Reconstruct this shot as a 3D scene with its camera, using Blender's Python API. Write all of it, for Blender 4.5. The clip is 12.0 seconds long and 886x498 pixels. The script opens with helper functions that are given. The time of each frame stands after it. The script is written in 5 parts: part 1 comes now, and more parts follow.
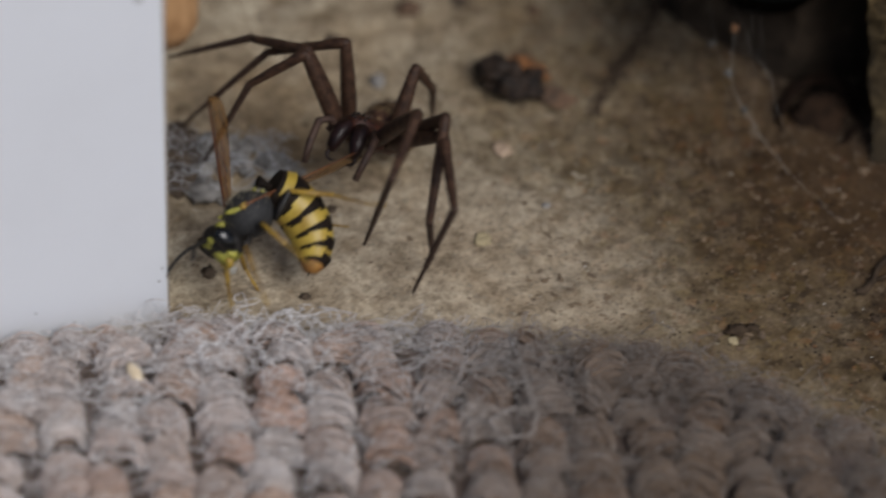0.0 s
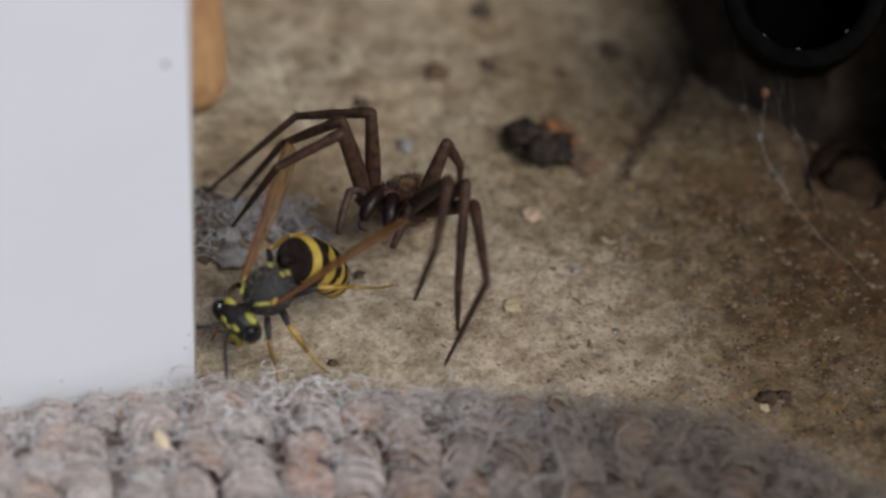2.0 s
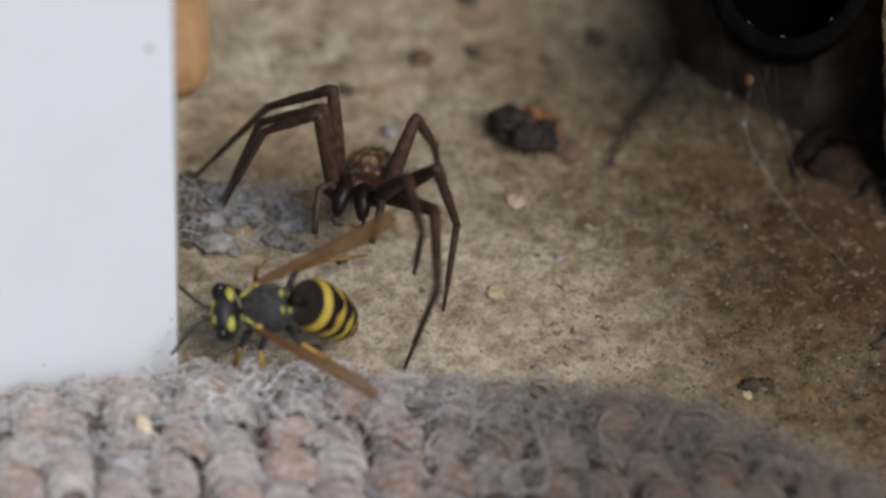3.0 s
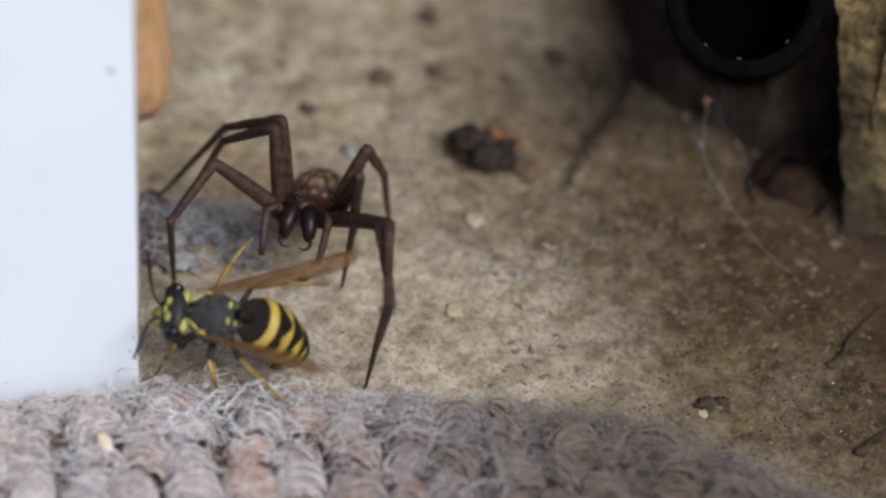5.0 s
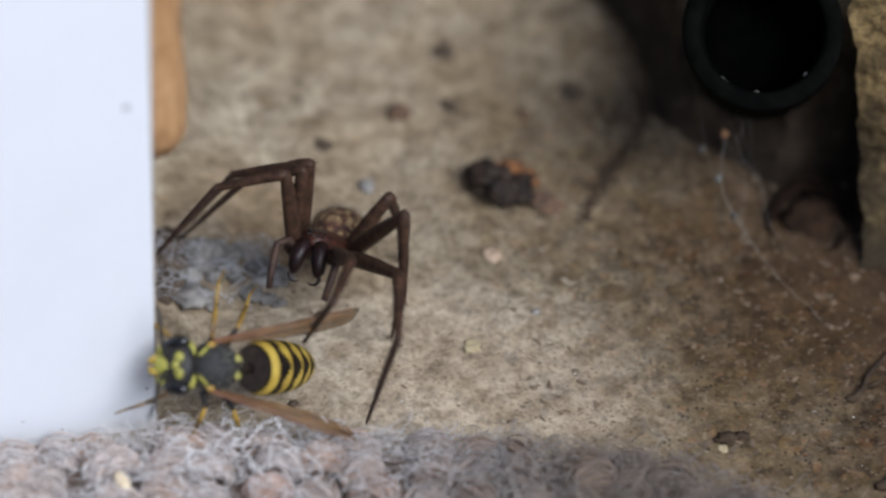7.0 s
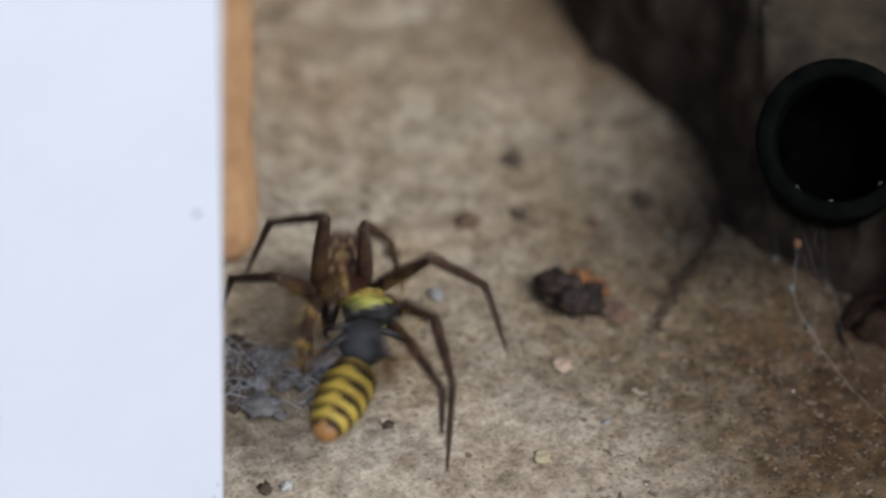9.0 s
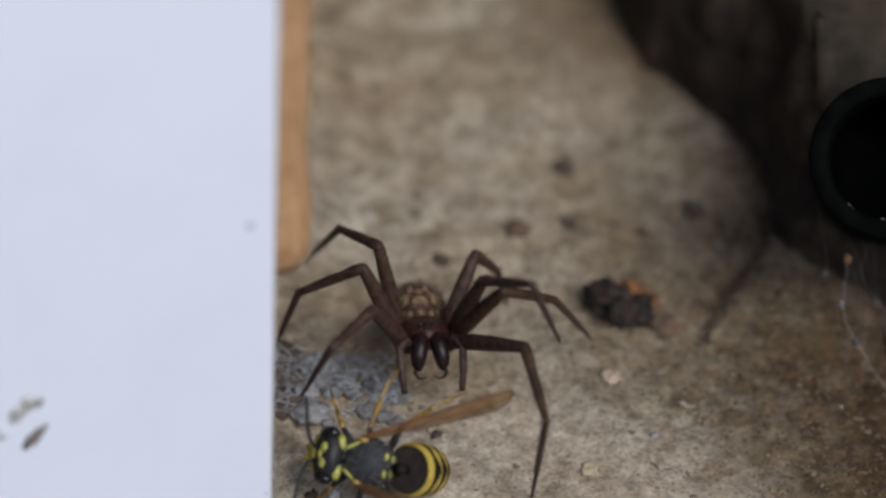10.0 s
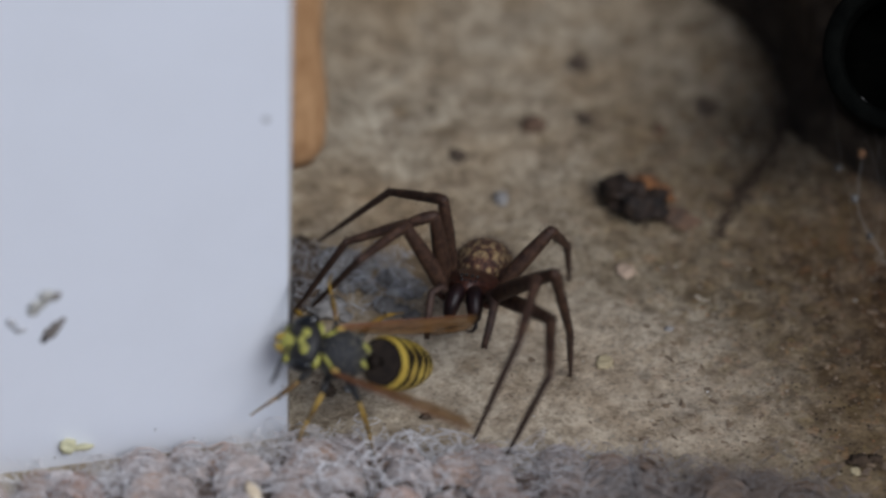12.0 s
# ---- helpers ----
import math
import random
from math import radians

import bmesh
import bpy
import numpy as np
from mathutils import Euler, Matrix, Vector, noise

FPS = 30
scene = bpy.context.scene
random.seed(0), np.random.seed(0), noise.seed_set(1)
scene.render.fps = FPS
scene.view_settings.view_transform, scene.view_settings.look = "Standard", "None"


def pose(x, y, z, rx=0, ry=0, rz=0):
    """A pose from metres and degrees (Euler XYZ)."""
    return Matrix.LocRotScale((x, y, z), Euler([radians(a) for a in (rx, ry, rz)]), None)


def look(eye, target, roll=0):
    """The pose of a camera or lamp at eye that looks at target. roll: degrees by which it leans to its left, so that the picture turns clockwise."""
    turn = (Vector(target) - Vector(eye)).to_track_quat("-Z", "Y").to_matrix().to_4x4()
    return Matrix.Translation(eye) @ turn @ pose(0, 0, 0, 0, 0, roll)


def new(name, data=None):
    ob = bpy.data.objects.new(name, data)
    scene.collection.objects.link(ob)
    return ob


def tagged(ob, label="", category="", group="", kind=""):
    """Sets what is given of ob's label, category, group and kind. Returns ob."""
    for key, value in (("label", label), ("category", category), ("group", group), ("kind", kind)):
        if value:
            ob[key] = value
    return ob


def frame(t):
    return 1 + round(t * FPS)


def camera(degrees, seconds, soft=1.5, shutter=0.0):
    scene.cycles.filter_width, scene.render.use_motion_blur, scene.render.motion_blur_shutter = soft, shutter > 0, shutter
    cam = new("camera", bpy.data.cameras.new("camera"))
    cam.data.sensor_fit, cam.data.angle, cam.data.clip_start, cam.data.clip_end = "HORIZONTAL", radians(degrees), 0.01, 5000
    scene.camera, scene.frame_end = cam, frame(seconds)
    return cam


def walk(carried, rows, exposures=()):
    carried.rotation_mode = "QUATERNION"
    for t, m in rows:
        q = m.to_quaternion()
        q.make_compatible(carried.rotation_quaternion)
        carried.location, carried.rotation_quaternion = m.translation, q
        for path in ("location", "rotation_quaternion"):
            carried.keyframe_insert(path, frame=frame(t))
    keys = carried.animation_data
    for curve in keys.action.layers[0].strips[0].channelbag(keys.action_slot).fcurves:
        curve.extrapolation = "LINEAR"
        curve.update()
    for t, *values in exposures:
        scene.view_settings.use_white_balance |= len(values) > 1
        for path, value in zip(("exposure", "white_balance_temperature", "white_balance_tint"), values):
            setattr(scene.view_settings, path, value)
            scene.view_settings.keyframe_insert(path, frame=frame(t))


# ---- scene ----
MM = 0.001


def seat(x, y, z, yaw, pitch, roll):
    """The camera's pose: place in metres, turn to the left, up and roll in degrees."""
    cy, sy, cp, sp = math.cos(radians(yaw)), math.sin(radians(yaw)), math.cos(radians(pitch)), math.sin(radians(pitch))
    return look((x, y, z), (x - sy * cp, y + cy * cp, z + sp), roll)


cam = camera(12.5, 12.0, soft=2.6, shutter=0.8)
PATH = [
    (0.0, -0.001098, -0.281959, 0.250183, 0.2272, -42.1802, 2.4784),
    (0.5, -0.001106, -0.280617, 0.248778, -0.3211, -42.0339, 2.9556),
    (1.0, -0.001575, -0.280422, 0.248121, 0.3469, -42.1610, 2.4869),
    (1.5, -0.001368, -0.279623, 0.248297, 0.6725, -41.2572, 2.3017),
    (2.0, -0.001743, -0.279256, 0.248887, 0.6920, -41.3958, 2.1715),
    (2.5, -0.001269, -0.278351, 0.248953, 0.6747, -41.2956, 2.2112),
    (3.0, -0.001250, -0.279473, 0.248585, 0.4730, -41.5258, 2.5720),
    (3.2, -0.001852, -0.279880, 0.249023, 0.3690, -41.5820, 2.3659),
    (4.8, 0.000127, -0.281221, 0.252334, 0.1140, -41.4733, 2.9028),
    (5.0, -0.000075, -0.280780, 0.252444, -0.0395, -41.5386, 3.0496),
    (5.5, -0.000310, -0.280107, 0.252292, -0.0310, -41.1982, 3.0727),
    (6.0, 0.000100, -0.280075, 0.252015, 0.1514, -41.1014, 3.0089),
    (6.5, 0.000878, -0.279455, 0.251638, 0.0865, -41.0339, 3.0064),
    (6.7, 0.000262, -0.279666, 0.251821, 0.0619, -41.1017, 2.6939),
    (8.3, -0.002139, -0.277120, 0.248738, 0.4458, -40.1688, 2.4157),
    (8.5, -0.002723, -0.277243, 0.249137, 0.5943, -39.8907, 2.6904),
    (9.0, -0.002985, -0.277221, 0.248909, 1.1257, -39.4995, 2.2238),
    (9.5, -0.003723, -0.275873, 0.251110, 1.3237, -39.6126, 2.2415),
    (10.0, -0.004795, -0.274466, 0.252935, 1.7221, -40.1381, 2.7962),
    (10.5, -0.005311, -0.274971, 0.252548, 2.4494, -40.2217, 1.7768),
    (11.0, -0.004497, -0.276230, 0.252344, 2.1186, -40.7787, 2.3235),
    (11.5, -0.004201, -0.276898, 0.252635, 2.3935, -41.4114, 2.3536),
    (12.0, -0.003718, -0.277009, 0.252946, 2.1258, -41.3801, 2.4137),
]
EXPOSURE = [(0.0, -0.48, 6200, 10), (0.5, -0.38, 6250, 10), (1.2, -0.32, 6250, 10), (2.0, -0.31, 6200, 10), (2.5, -0.29, 6150, 10), (3.1, -0.08, 6050, 9), (4.8, 0.13, 5850, 9), (6.7, 0.15, 5750, 9), (8.3, 0.13, 5700, 9), (9.5, -0.04, 5700, 10), (10.5, -0.30, 5700, 10), (12.0, -0.51, 5700, 10)]
cam.data.dof.use_dof, cam.data.dof.focus_distance, cam.data.dof.aperture_fstop = True, 0.366, 12.5
walk(cam, [(row[0], seat(*row[1:])) for row in PATH], EXPOSURE)

# ---- light ----
world = bpy.data.worlds.new("sky")
scene.world = world
world.use_nodes = True
wn = world.node_tree.nodes
sky = wn.new("ShaderNodeTexSky")
sky.sky_type, sky.sun_disc, sky.sun_elevation, sky.sun_rotation = "NISHITA", False, radians(48), radians(143.5)
sky.air_density, sky.dust_density = 1.0, 3.0
wn["Background"].inputs["Strength"].default_value = 0.092
world.node_tree.links.new(sky.outputs[0], wn["Background"].inputs["Color"])
sun = new("sun", bpy.data.lights.new("sun", "SUN"))
sun.data.energy, sun.data.angle, sun.data.color = 3.0, radians(30), (1.0, 0.97, 0.93)
sun.matrix_world = look((0.40, -0.54, 0.74), (0, 0, 0))


# ---- materials ----
class Mat:
    """A small builder of node materials; coordinates in millimetres of the object."""

    def __init__(self, name, rough=0.7, metal=0.0, spec=0.5):
        self.m = bpy.data.materials.new(name)
        self.m.use_nodes = True
        self.t = self.m.node_tree
        self.b = self.t.nodes["Principled BSDF"]
        self.b.inputs["Roughness"].default_value = rough
        self.b.inputs["Metallic"].default_value = metal
        self.b.inputs["Specular IOR Level"].default_value = spec
        tc = self.node("ShaderNodeTexCoord")
        mp = self.node("ShaderNodeMapping")
        mp.inputs["Scale"].default_value = (1000, 1000, 1000)
        self.link(tc.outputs["Object"], mp.inputs["Vector"])
        self.co = mp.outputs[0]

    def node(self, kind):
        return self.t.nodes.new(kind)

    def link(self, a, b):
        self.t.links.new(a, b)

    def noise(self, scale, detail=4, rough=0.6, stretch=None):
        n = self.node("ShaderNodeTexNoise")
        n.inputs["Scale"].default_value, n.inputs["Detail"].default_value, n.inputs["Roughness"].default_value = scale, detail, rough
        co = self.co
        if stretch:
            mp = self.node("ShaderNodeMapping")
            mp.inputs["Scale"].default_value = stretch
            self.link(co, mp.inputs["Vector"])
            co = mp.outputs[0]
        self.link(co, n.inputs["Vector"])
        return n.outputs["Fac"]

    def cells(self, scale):
        n = self.node("ShaderNodeTexVoronoi")
        n.inputs["Scale"].default_value = scale
        self.link(self.co, n.inputs["Vector"])
        return n

    def ramp(self, fac, stops):
        r = self.node("ShaderNodeValToRGB")
        el = r.color_ramp.elements
        while len(el) < len(stops):
            el.new(0.5)
        for e, (p, c) in zip(el, stops):
            e.position = p
            e.color = (*c, 1) if isinstance(c, tuple) else (c, c, c, 1)
        self.link(fac, r.inputs["Fac"])
        return r.outputs["Color"]

    def mix(self, fac, a, b, kind="MIX"):
        x = self.node("ShaderNodeMix")
        x.data_type, x.blend_type = "RGBA", kind
        for sock, v in ((x.inputs[0], fac), (x.inputs[6], a), (x.inputs[7], b)):
            if isinstance(v, (int, float)):
                sock.default_value = v
            elif isinstance(v, tuple):
                sock.default_value = (*v, 1)
            else:
                self.link(v, sock)
        return x.outputs[2]

    def math(self, op, a, b=0.0):
        x = self.node("ShaderNodeMath")
        x.operation = op
        for sock, v in ((x.inputs[0], a), (x.inputs[1], b)):
            if isinstance(v, (int, float)):
                sock.default_value = v
            else:
                self.link(v, sock)
        return x.outputs[0]

    def colour(self, c):
        if isinstance(c, tuple):
            self.b.inputs["Base Color"].default_value = (*c, 1)
        else:
            self.link(c, self.b.inputs["Base Color"])
        return self

    def roughness(self, fac):
        self.link(fac, self.b.inputs["Roughness"])
        return self

    def bump(self, fac, depth=0.2, strength=0.6):
        n = self.node("ShaderNodeBump")
        n.inputs["Strength"].default_value, n.inputs["Distance"].default_value = strength, depth * MM
        self.link(fac, n.inputs["Height"])
        self.link(n.outputs[0], self.b.inputs["Normal"])
        return self


def smooth_step(m, v, lo, hi):
    r = m.node("ShaderNodeMapRange")
    r.interpolation_type = "SMOOTHSTEP"
    r.inputs["From Min"].default_value, r.inputs["From Max"].default_value = lo, hi
    m.link(v, r.inputs["Value"])
    return r.outputs[0]


def concrete_material(name, pale, dark, ochre, grit=1.0, soil_and_shade=False, edge_shade=False):
    m = Mat(name, 0.92, spec=0.2)
    big = m.noise(0.05, 3)
    mid = m.noise(0.28, 5, 0.65)
    small = m.noise(1.1, 5, 0.7)
    fine = m.noise(4.5, 4, 0.7)
    base = m.mix(m.ramp(big, [(0.36, 0.0), (0.64, 1.0)]), pale, ochre)
    base = m.mix(m.ramp(mid, [(0.36, 0.7), (0.56, 0.0)]), base, dark)
    base = m.mix(m.ramp(mid, [(0.52, 0.0), (0.72, 0.5)]), base, tuple(min(1, v * 1.25) for v in pale))
    base = m.mix(m.ramp(small, [(0.34, 0.6 * grit), (0.5, 0.0)]), base, dark)
    base = m.mix(m.ramp(fine, [(0.33, 0.6 * grit), (0.5, 0.0)]), base, tuple(v * 0.6 for v in dark))
    for scale, lo in ((0.2, 0.74), (0.36, 0.76), (0.9, 0.70)):
        spots = m.cells(scale)
        bits = m.node("ShaderNodeSeparateColor")
        m.link(spots.outputs["Color"], bits.inputs[0])
        pick = m.ramp(bits.outputs[0], [(lo, 0.0), (lo + 0.06, 1.0)])
        near = m.ramp(m.math("ADD", spots.outputs["Distance"], m.math("MULTIPLY", small, 0.3)), [(0.32, 0.8), (0.50, 0.0)])
        base = m.mix(m.math("MULTIPLY", pick, near), base, m.mix(bits.outputs[1], tuple(v * 0.45 for v in dark), tuple(v * 0.8 for v in ochre)))
    if soil_and_shade:
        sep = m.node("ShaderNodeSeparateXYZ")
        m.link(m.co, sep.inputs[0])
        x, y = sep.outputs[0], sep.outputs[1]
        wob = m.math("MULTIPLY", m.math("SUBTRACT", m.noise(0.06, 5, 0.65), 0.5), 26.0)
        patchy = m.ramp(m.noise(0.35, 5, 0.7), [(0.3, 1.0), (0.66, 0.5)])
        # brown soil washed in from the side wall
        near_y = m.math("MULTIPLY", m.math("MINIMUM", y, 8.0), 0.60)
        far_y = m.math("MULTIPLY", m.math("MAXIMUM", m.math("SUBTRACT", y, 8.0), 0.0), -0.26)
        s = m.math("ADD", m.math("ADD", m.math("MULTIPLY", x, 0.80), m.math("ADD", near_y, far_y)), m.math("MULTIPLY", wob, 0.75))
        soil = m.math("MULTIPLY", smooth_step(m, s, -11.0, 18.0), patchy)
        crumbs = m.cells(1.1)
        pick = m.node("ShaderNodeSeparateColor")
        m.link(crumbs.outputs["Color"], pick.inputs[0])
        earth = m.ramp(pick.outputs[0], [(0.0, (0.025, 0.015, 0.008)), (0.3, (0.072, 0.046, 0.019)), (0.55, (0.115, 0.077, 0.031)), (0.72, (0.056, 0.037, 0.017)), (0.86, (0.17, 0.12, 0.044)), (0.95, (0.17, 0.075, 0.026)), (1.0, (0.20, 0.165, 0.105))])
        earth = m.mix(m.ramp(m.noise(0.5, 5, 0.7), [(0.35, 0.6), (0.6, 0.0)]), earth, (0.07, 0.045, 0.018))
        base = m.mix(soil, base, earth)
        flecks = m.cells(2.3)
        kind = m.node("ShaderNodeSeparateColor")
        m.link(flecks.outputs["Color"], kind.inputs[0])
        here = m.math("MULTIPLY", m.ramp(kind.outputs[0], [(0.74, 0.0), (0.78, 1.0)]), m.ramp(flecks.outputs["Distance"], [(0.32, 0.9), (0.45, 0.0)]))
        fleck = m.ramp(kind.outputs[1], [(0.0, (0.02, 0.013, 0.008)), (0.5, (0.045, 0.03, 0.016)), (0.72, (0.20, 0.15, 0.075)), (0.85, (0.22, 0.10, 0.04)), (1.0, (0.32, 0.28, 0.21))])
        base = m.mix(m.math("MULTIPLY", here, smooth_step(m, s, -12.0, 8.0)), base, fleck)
        # dims the right end further: fading light put into the colour
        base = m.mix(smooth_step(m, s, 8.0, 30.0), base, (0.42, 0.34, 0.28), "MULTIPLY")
        # a paler, cleaner patch beside the mat, widened to paint in stronger near light
        px = m.math("MULTIPLY", m.math("ADD", x, 3.0), 0.052)
        py = m.math("MULTIPLY", m.math("ADD", y, 9.0), 0.085)
        worn_lit = m.math("ADD", m.math("ADD", m.math("MULTIPLY", px, px), m.math("MULTIPLY", py, py)), m.math("MULTIPLY", wob, 0.05))
        base = m.mix(m.math("MULTIPLY", m.math("SUBTRACT", 1.0, smooth_step(m, worn_lit, 0.2, 2.0)), m.ramp(mid, [(0.34, 0.1), (0.55, 0.38)])), base, (0.66, 0.56, 0.43))
        # a brown smudge at the far end
        qx = m.math("MULTIPLY", m.math("ADD", x, -1.0), 0.075)
        qy = m.math("MULTIPLY", m.math("SUBTRACT", y, 62.0), 0.105)
        mark = m.math("ADD", m.math("ADD", m.math("MULTIPLY", qx, qx), m.math("MULTIPLY", qy, qy)), m.math("MULTIPLY", wob, 0.06))
        base = m.mix(m.math("MULTIPLY", m.math("SUBTRACT", 1.0, smooth_step(m, mark, 0.1, 1.5)), 0.7), base, (0.15, 0.10, 0.055))
        # mottled brown stain round the foot of the corner block
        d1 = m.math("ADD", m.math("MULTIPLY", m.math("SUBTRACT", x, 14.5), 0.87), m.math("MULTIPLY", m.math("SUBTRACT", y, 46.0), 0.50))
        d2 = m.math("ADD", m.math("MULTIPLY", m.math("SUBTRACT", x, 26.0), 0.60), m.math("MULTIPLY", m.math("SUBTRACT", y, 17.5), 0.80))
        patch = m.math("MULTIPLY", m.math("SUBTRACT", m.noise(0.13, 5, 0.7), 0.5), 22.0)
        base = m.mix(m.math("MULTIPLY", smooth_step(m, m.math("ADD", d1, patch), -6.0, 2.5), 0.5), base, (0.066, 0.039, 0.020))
        # shade under the pipe and along the block's foot, as near-black colour
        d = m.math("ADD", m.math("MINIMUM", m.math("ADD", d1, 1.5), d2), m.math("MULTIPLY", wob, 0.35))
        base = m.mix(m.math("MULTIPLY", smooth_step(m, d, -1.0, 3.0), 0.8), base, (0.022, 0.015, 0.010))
    if edge_shade:
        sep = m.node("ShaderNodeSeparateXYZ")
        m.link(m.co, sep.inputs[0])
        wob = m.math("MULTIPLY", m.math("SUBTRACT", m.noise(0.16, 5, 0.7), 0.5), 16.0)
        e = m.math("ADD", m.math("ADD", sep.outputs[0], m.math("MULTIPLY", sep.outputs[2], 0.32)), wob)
        # darkens the wall's left edge and foot, their shade laid into the colour
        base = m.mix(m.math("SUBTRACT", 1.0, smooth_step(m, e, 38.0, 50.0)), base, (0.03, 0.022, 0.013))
    # sand grains and small aggregate, each of its own tone
    for scale, lo, hi in ((3.1, 0.70, 1.34), (1.25, 0.80, 1.20)):
        grains = m.cells(scale)
        tone = m.node("ShaderNodeSeparateColor")
        m.link(grains.outputs["Color"], tone.inputs[0])
        base = m.mix(1.0, base, m.ramp(tone.outputs[2], [(0.0, (lo, lo * 0.98, lo * 0.95)), (0.5, 1.0), (1.0, (min(1.0, hi), min(1.0, hi), min(1.0, hi)))]), "MULTIPLY")
    m.colour(base)
    h = m.math("ADD", m.math("MULTIPLY", mid, 1.0), m.math("ADD", m.math("MULTIPLY", small, 0.6), m.math("MULTIPLY", fine, 0.25)))
    m.bump(h, 0.45, 0.75)
    return m.m


PALE_CONCRETE = concrete_material("pale concrete", (0.500, 0.430, 0.315), (0.175, 0.128, 0.081), (0.365, 0.265, 0.153), soil_and_shade=True)
OCHRE_CONCRETE = concrete_material("ochre concrete", (0.38, 0.28, 0.14), (0.09, 0.066, 0.036), (0.27, 0.185, 0.085), 1.2)
EDGE_SHADED_CONCRETE = concrete_material("ochre concrete with painted edge shade", (0.40, 0.29, 0.13), (0.075, 0.055, 0.026), (0.28, 0.185, 0.075), 1.2, edge_shade=True)


def white_material():
    m = Mat("white gloss paint", 0.35)
    dirt = m.noise(0.08, 4)
    m.colour(m.mix(m.ramp(dirt, [(0.45, 0.0), (0.8, 0.25)]), (0.79, 0.81, 0.86), (0.68, 0.69, 0.72)))
    m.bump(m.noise(0.5, 3), 0.05, 0.25)
    return m.m


WHITE = white_material()


def wood_material():
    m = Mat("raw brown wood", 0.75, spec=0.3)
    g = m.noise(0.5, 5, 0.65, (2.2, 2.2, 0.35))
    b = m.noise(0.8, 5, 0.7)
    c = m.ramp(g, [(0.3, (0.22, 0.105, 0.04)), (0.5, (0.37, 0.205, 0.092)), (0.7, (0.48, 0.29, 0.14))])
    m.colour(m.mix(m.ramp(b, [(0.4, 0.0), (0.65, 0.5)]), c, (0.55, 0.33, 0.16)))
    m.bump(g, 0.3, 0.7)
    return m.m


WOOD = wood_material()


def dark_material():
    m = Mat("dark dirt", 0.95, spec=0.1)
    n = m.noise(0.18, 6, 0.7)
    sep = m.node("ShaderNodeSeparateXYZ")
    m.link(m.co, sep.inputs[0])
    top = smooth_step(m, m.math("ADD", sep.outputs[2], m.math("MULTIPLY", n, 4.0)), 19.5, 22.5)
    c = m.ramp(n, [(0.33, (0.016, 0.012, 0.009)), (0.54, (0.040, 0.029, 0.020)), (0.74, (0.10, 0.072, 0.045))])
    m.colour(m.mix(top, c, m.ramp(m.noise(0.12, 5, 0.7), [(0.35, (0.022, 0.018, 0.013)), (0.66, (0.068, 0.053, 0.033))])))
    m.bump(n, 0.8, 0.8)
    return m.m


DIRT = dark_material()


def plain(name, c, c2=None, rough=0.5, scale=1.0, spec=0.5, depth=0.1):
    m = Mat(name, rough, spec=spec)
    n = m.noise(scale, 4)
    m.colour(m.mix(m.ramp(n, [(0.35, 0.0), (0.65, 1.0)]), c, c2 or tuple(v * 0.7 for v in c)))
    m.bump(n, depth, 0.5)
    return m.m


BLACK_PLASTIC = plain("black plastic", (0.0013, 0.0015, 0.0013), (0.0032, 0.0034, 0.0028), 0.85, 0.4, 0.02)
CARPET_BASE = plain("carpet backing and gap shade", (0.17, 0.12, 0.095), (0.08, 0.06, 0.045), 0.95, 0.6)


# ---- helpers for meshes; lengths in millimetres ----
def mesh_from(bm, name, material=None, smooth=True):
    me = bpy.data.meshes.new(name)
    bm.to_mesh(me)
    bm.free()
    if material:
        me.materials.append(material)
    if smooth:
        for p in me.polygons:
            p.use_smooth = True
    return me


def part(name, bm, material, parent=None, label="", m=None, smooth=True):
    data = bm if isinstance(bm, bpy.types.Mesh) else mesh_from(bm, name, material, smooth)
    ob = new(name, data)
    ob.parent = parent
    if m is not None:
        ob.matrix_basis = m
    if label:
        tagged(ob, label)
    return ob


def thing(name, label, category, m=None, group="", kind=""):
    ob = new(name)
    ob.empty_display_size = 0.005
    if m is not None:
        ob.matrix_basis = m
    return tagged(ob, label, category, group, kind)


def box(bm, x0, x1, y0, y1, z0, z1, bevel=0.0):
    r = bmesh.ops.create_cube(bm, size=1.0)
    bmesh.ops.transform(bm, verts=r["verts"], matrix=Matrix.LocRotScale(
        ((x0 + x1) / 2 * MM, (y0 + y1) / 2 * MM, (z0 + z1) / 2 * MM), None, ((x1 - x0) * MM, (y1 - y0) * MM, (z1 - z0) * MM)))
    if bevel:
        es = list({e for v in r["verts"] for e in v.link_edges})
        bmesh.ops.bevel(bm, geom=es, offset=bevel * MM, segments=3, profile=0.5, affect="EDGES")


def tube(bm, pts, radii, sides=8, cap=True):
    """A tube along points with a radius at each, all in millimetres."""
    pts = [Vector(p) for p in pts]
    rings, ref = [], None
    for i, p in enumerate(pts):
        d = (pts[min(i + 1, len(pts) - 1)] - pts[max(i - 1, 0)]).normalized()
        if ref is None:
            ref = d.orthogonal().normalized()
        ref = (ref - d * ref.dot(d)).normalized()
        side = d.cross(ref)
        r = radii[i] if hasattr(radii, "__len__") else radii
        rings.append([bm.verts.new((p + (ref * math.cos(a) + side * math.sin(a)) * r) * MM) for a in (2 * math.pi * k / sides for k in range(sides))])
    for a, b in zip(rings, rings[1:]):
        for k in range(sides):
            bm.faces.new((a[k], a[(k + 1) % sides], b[(k + 1) % sides], b[k]))
    if cap:
        bm.faces.new(rings[0][::-1])
        bm.faces.new(rings[-1])


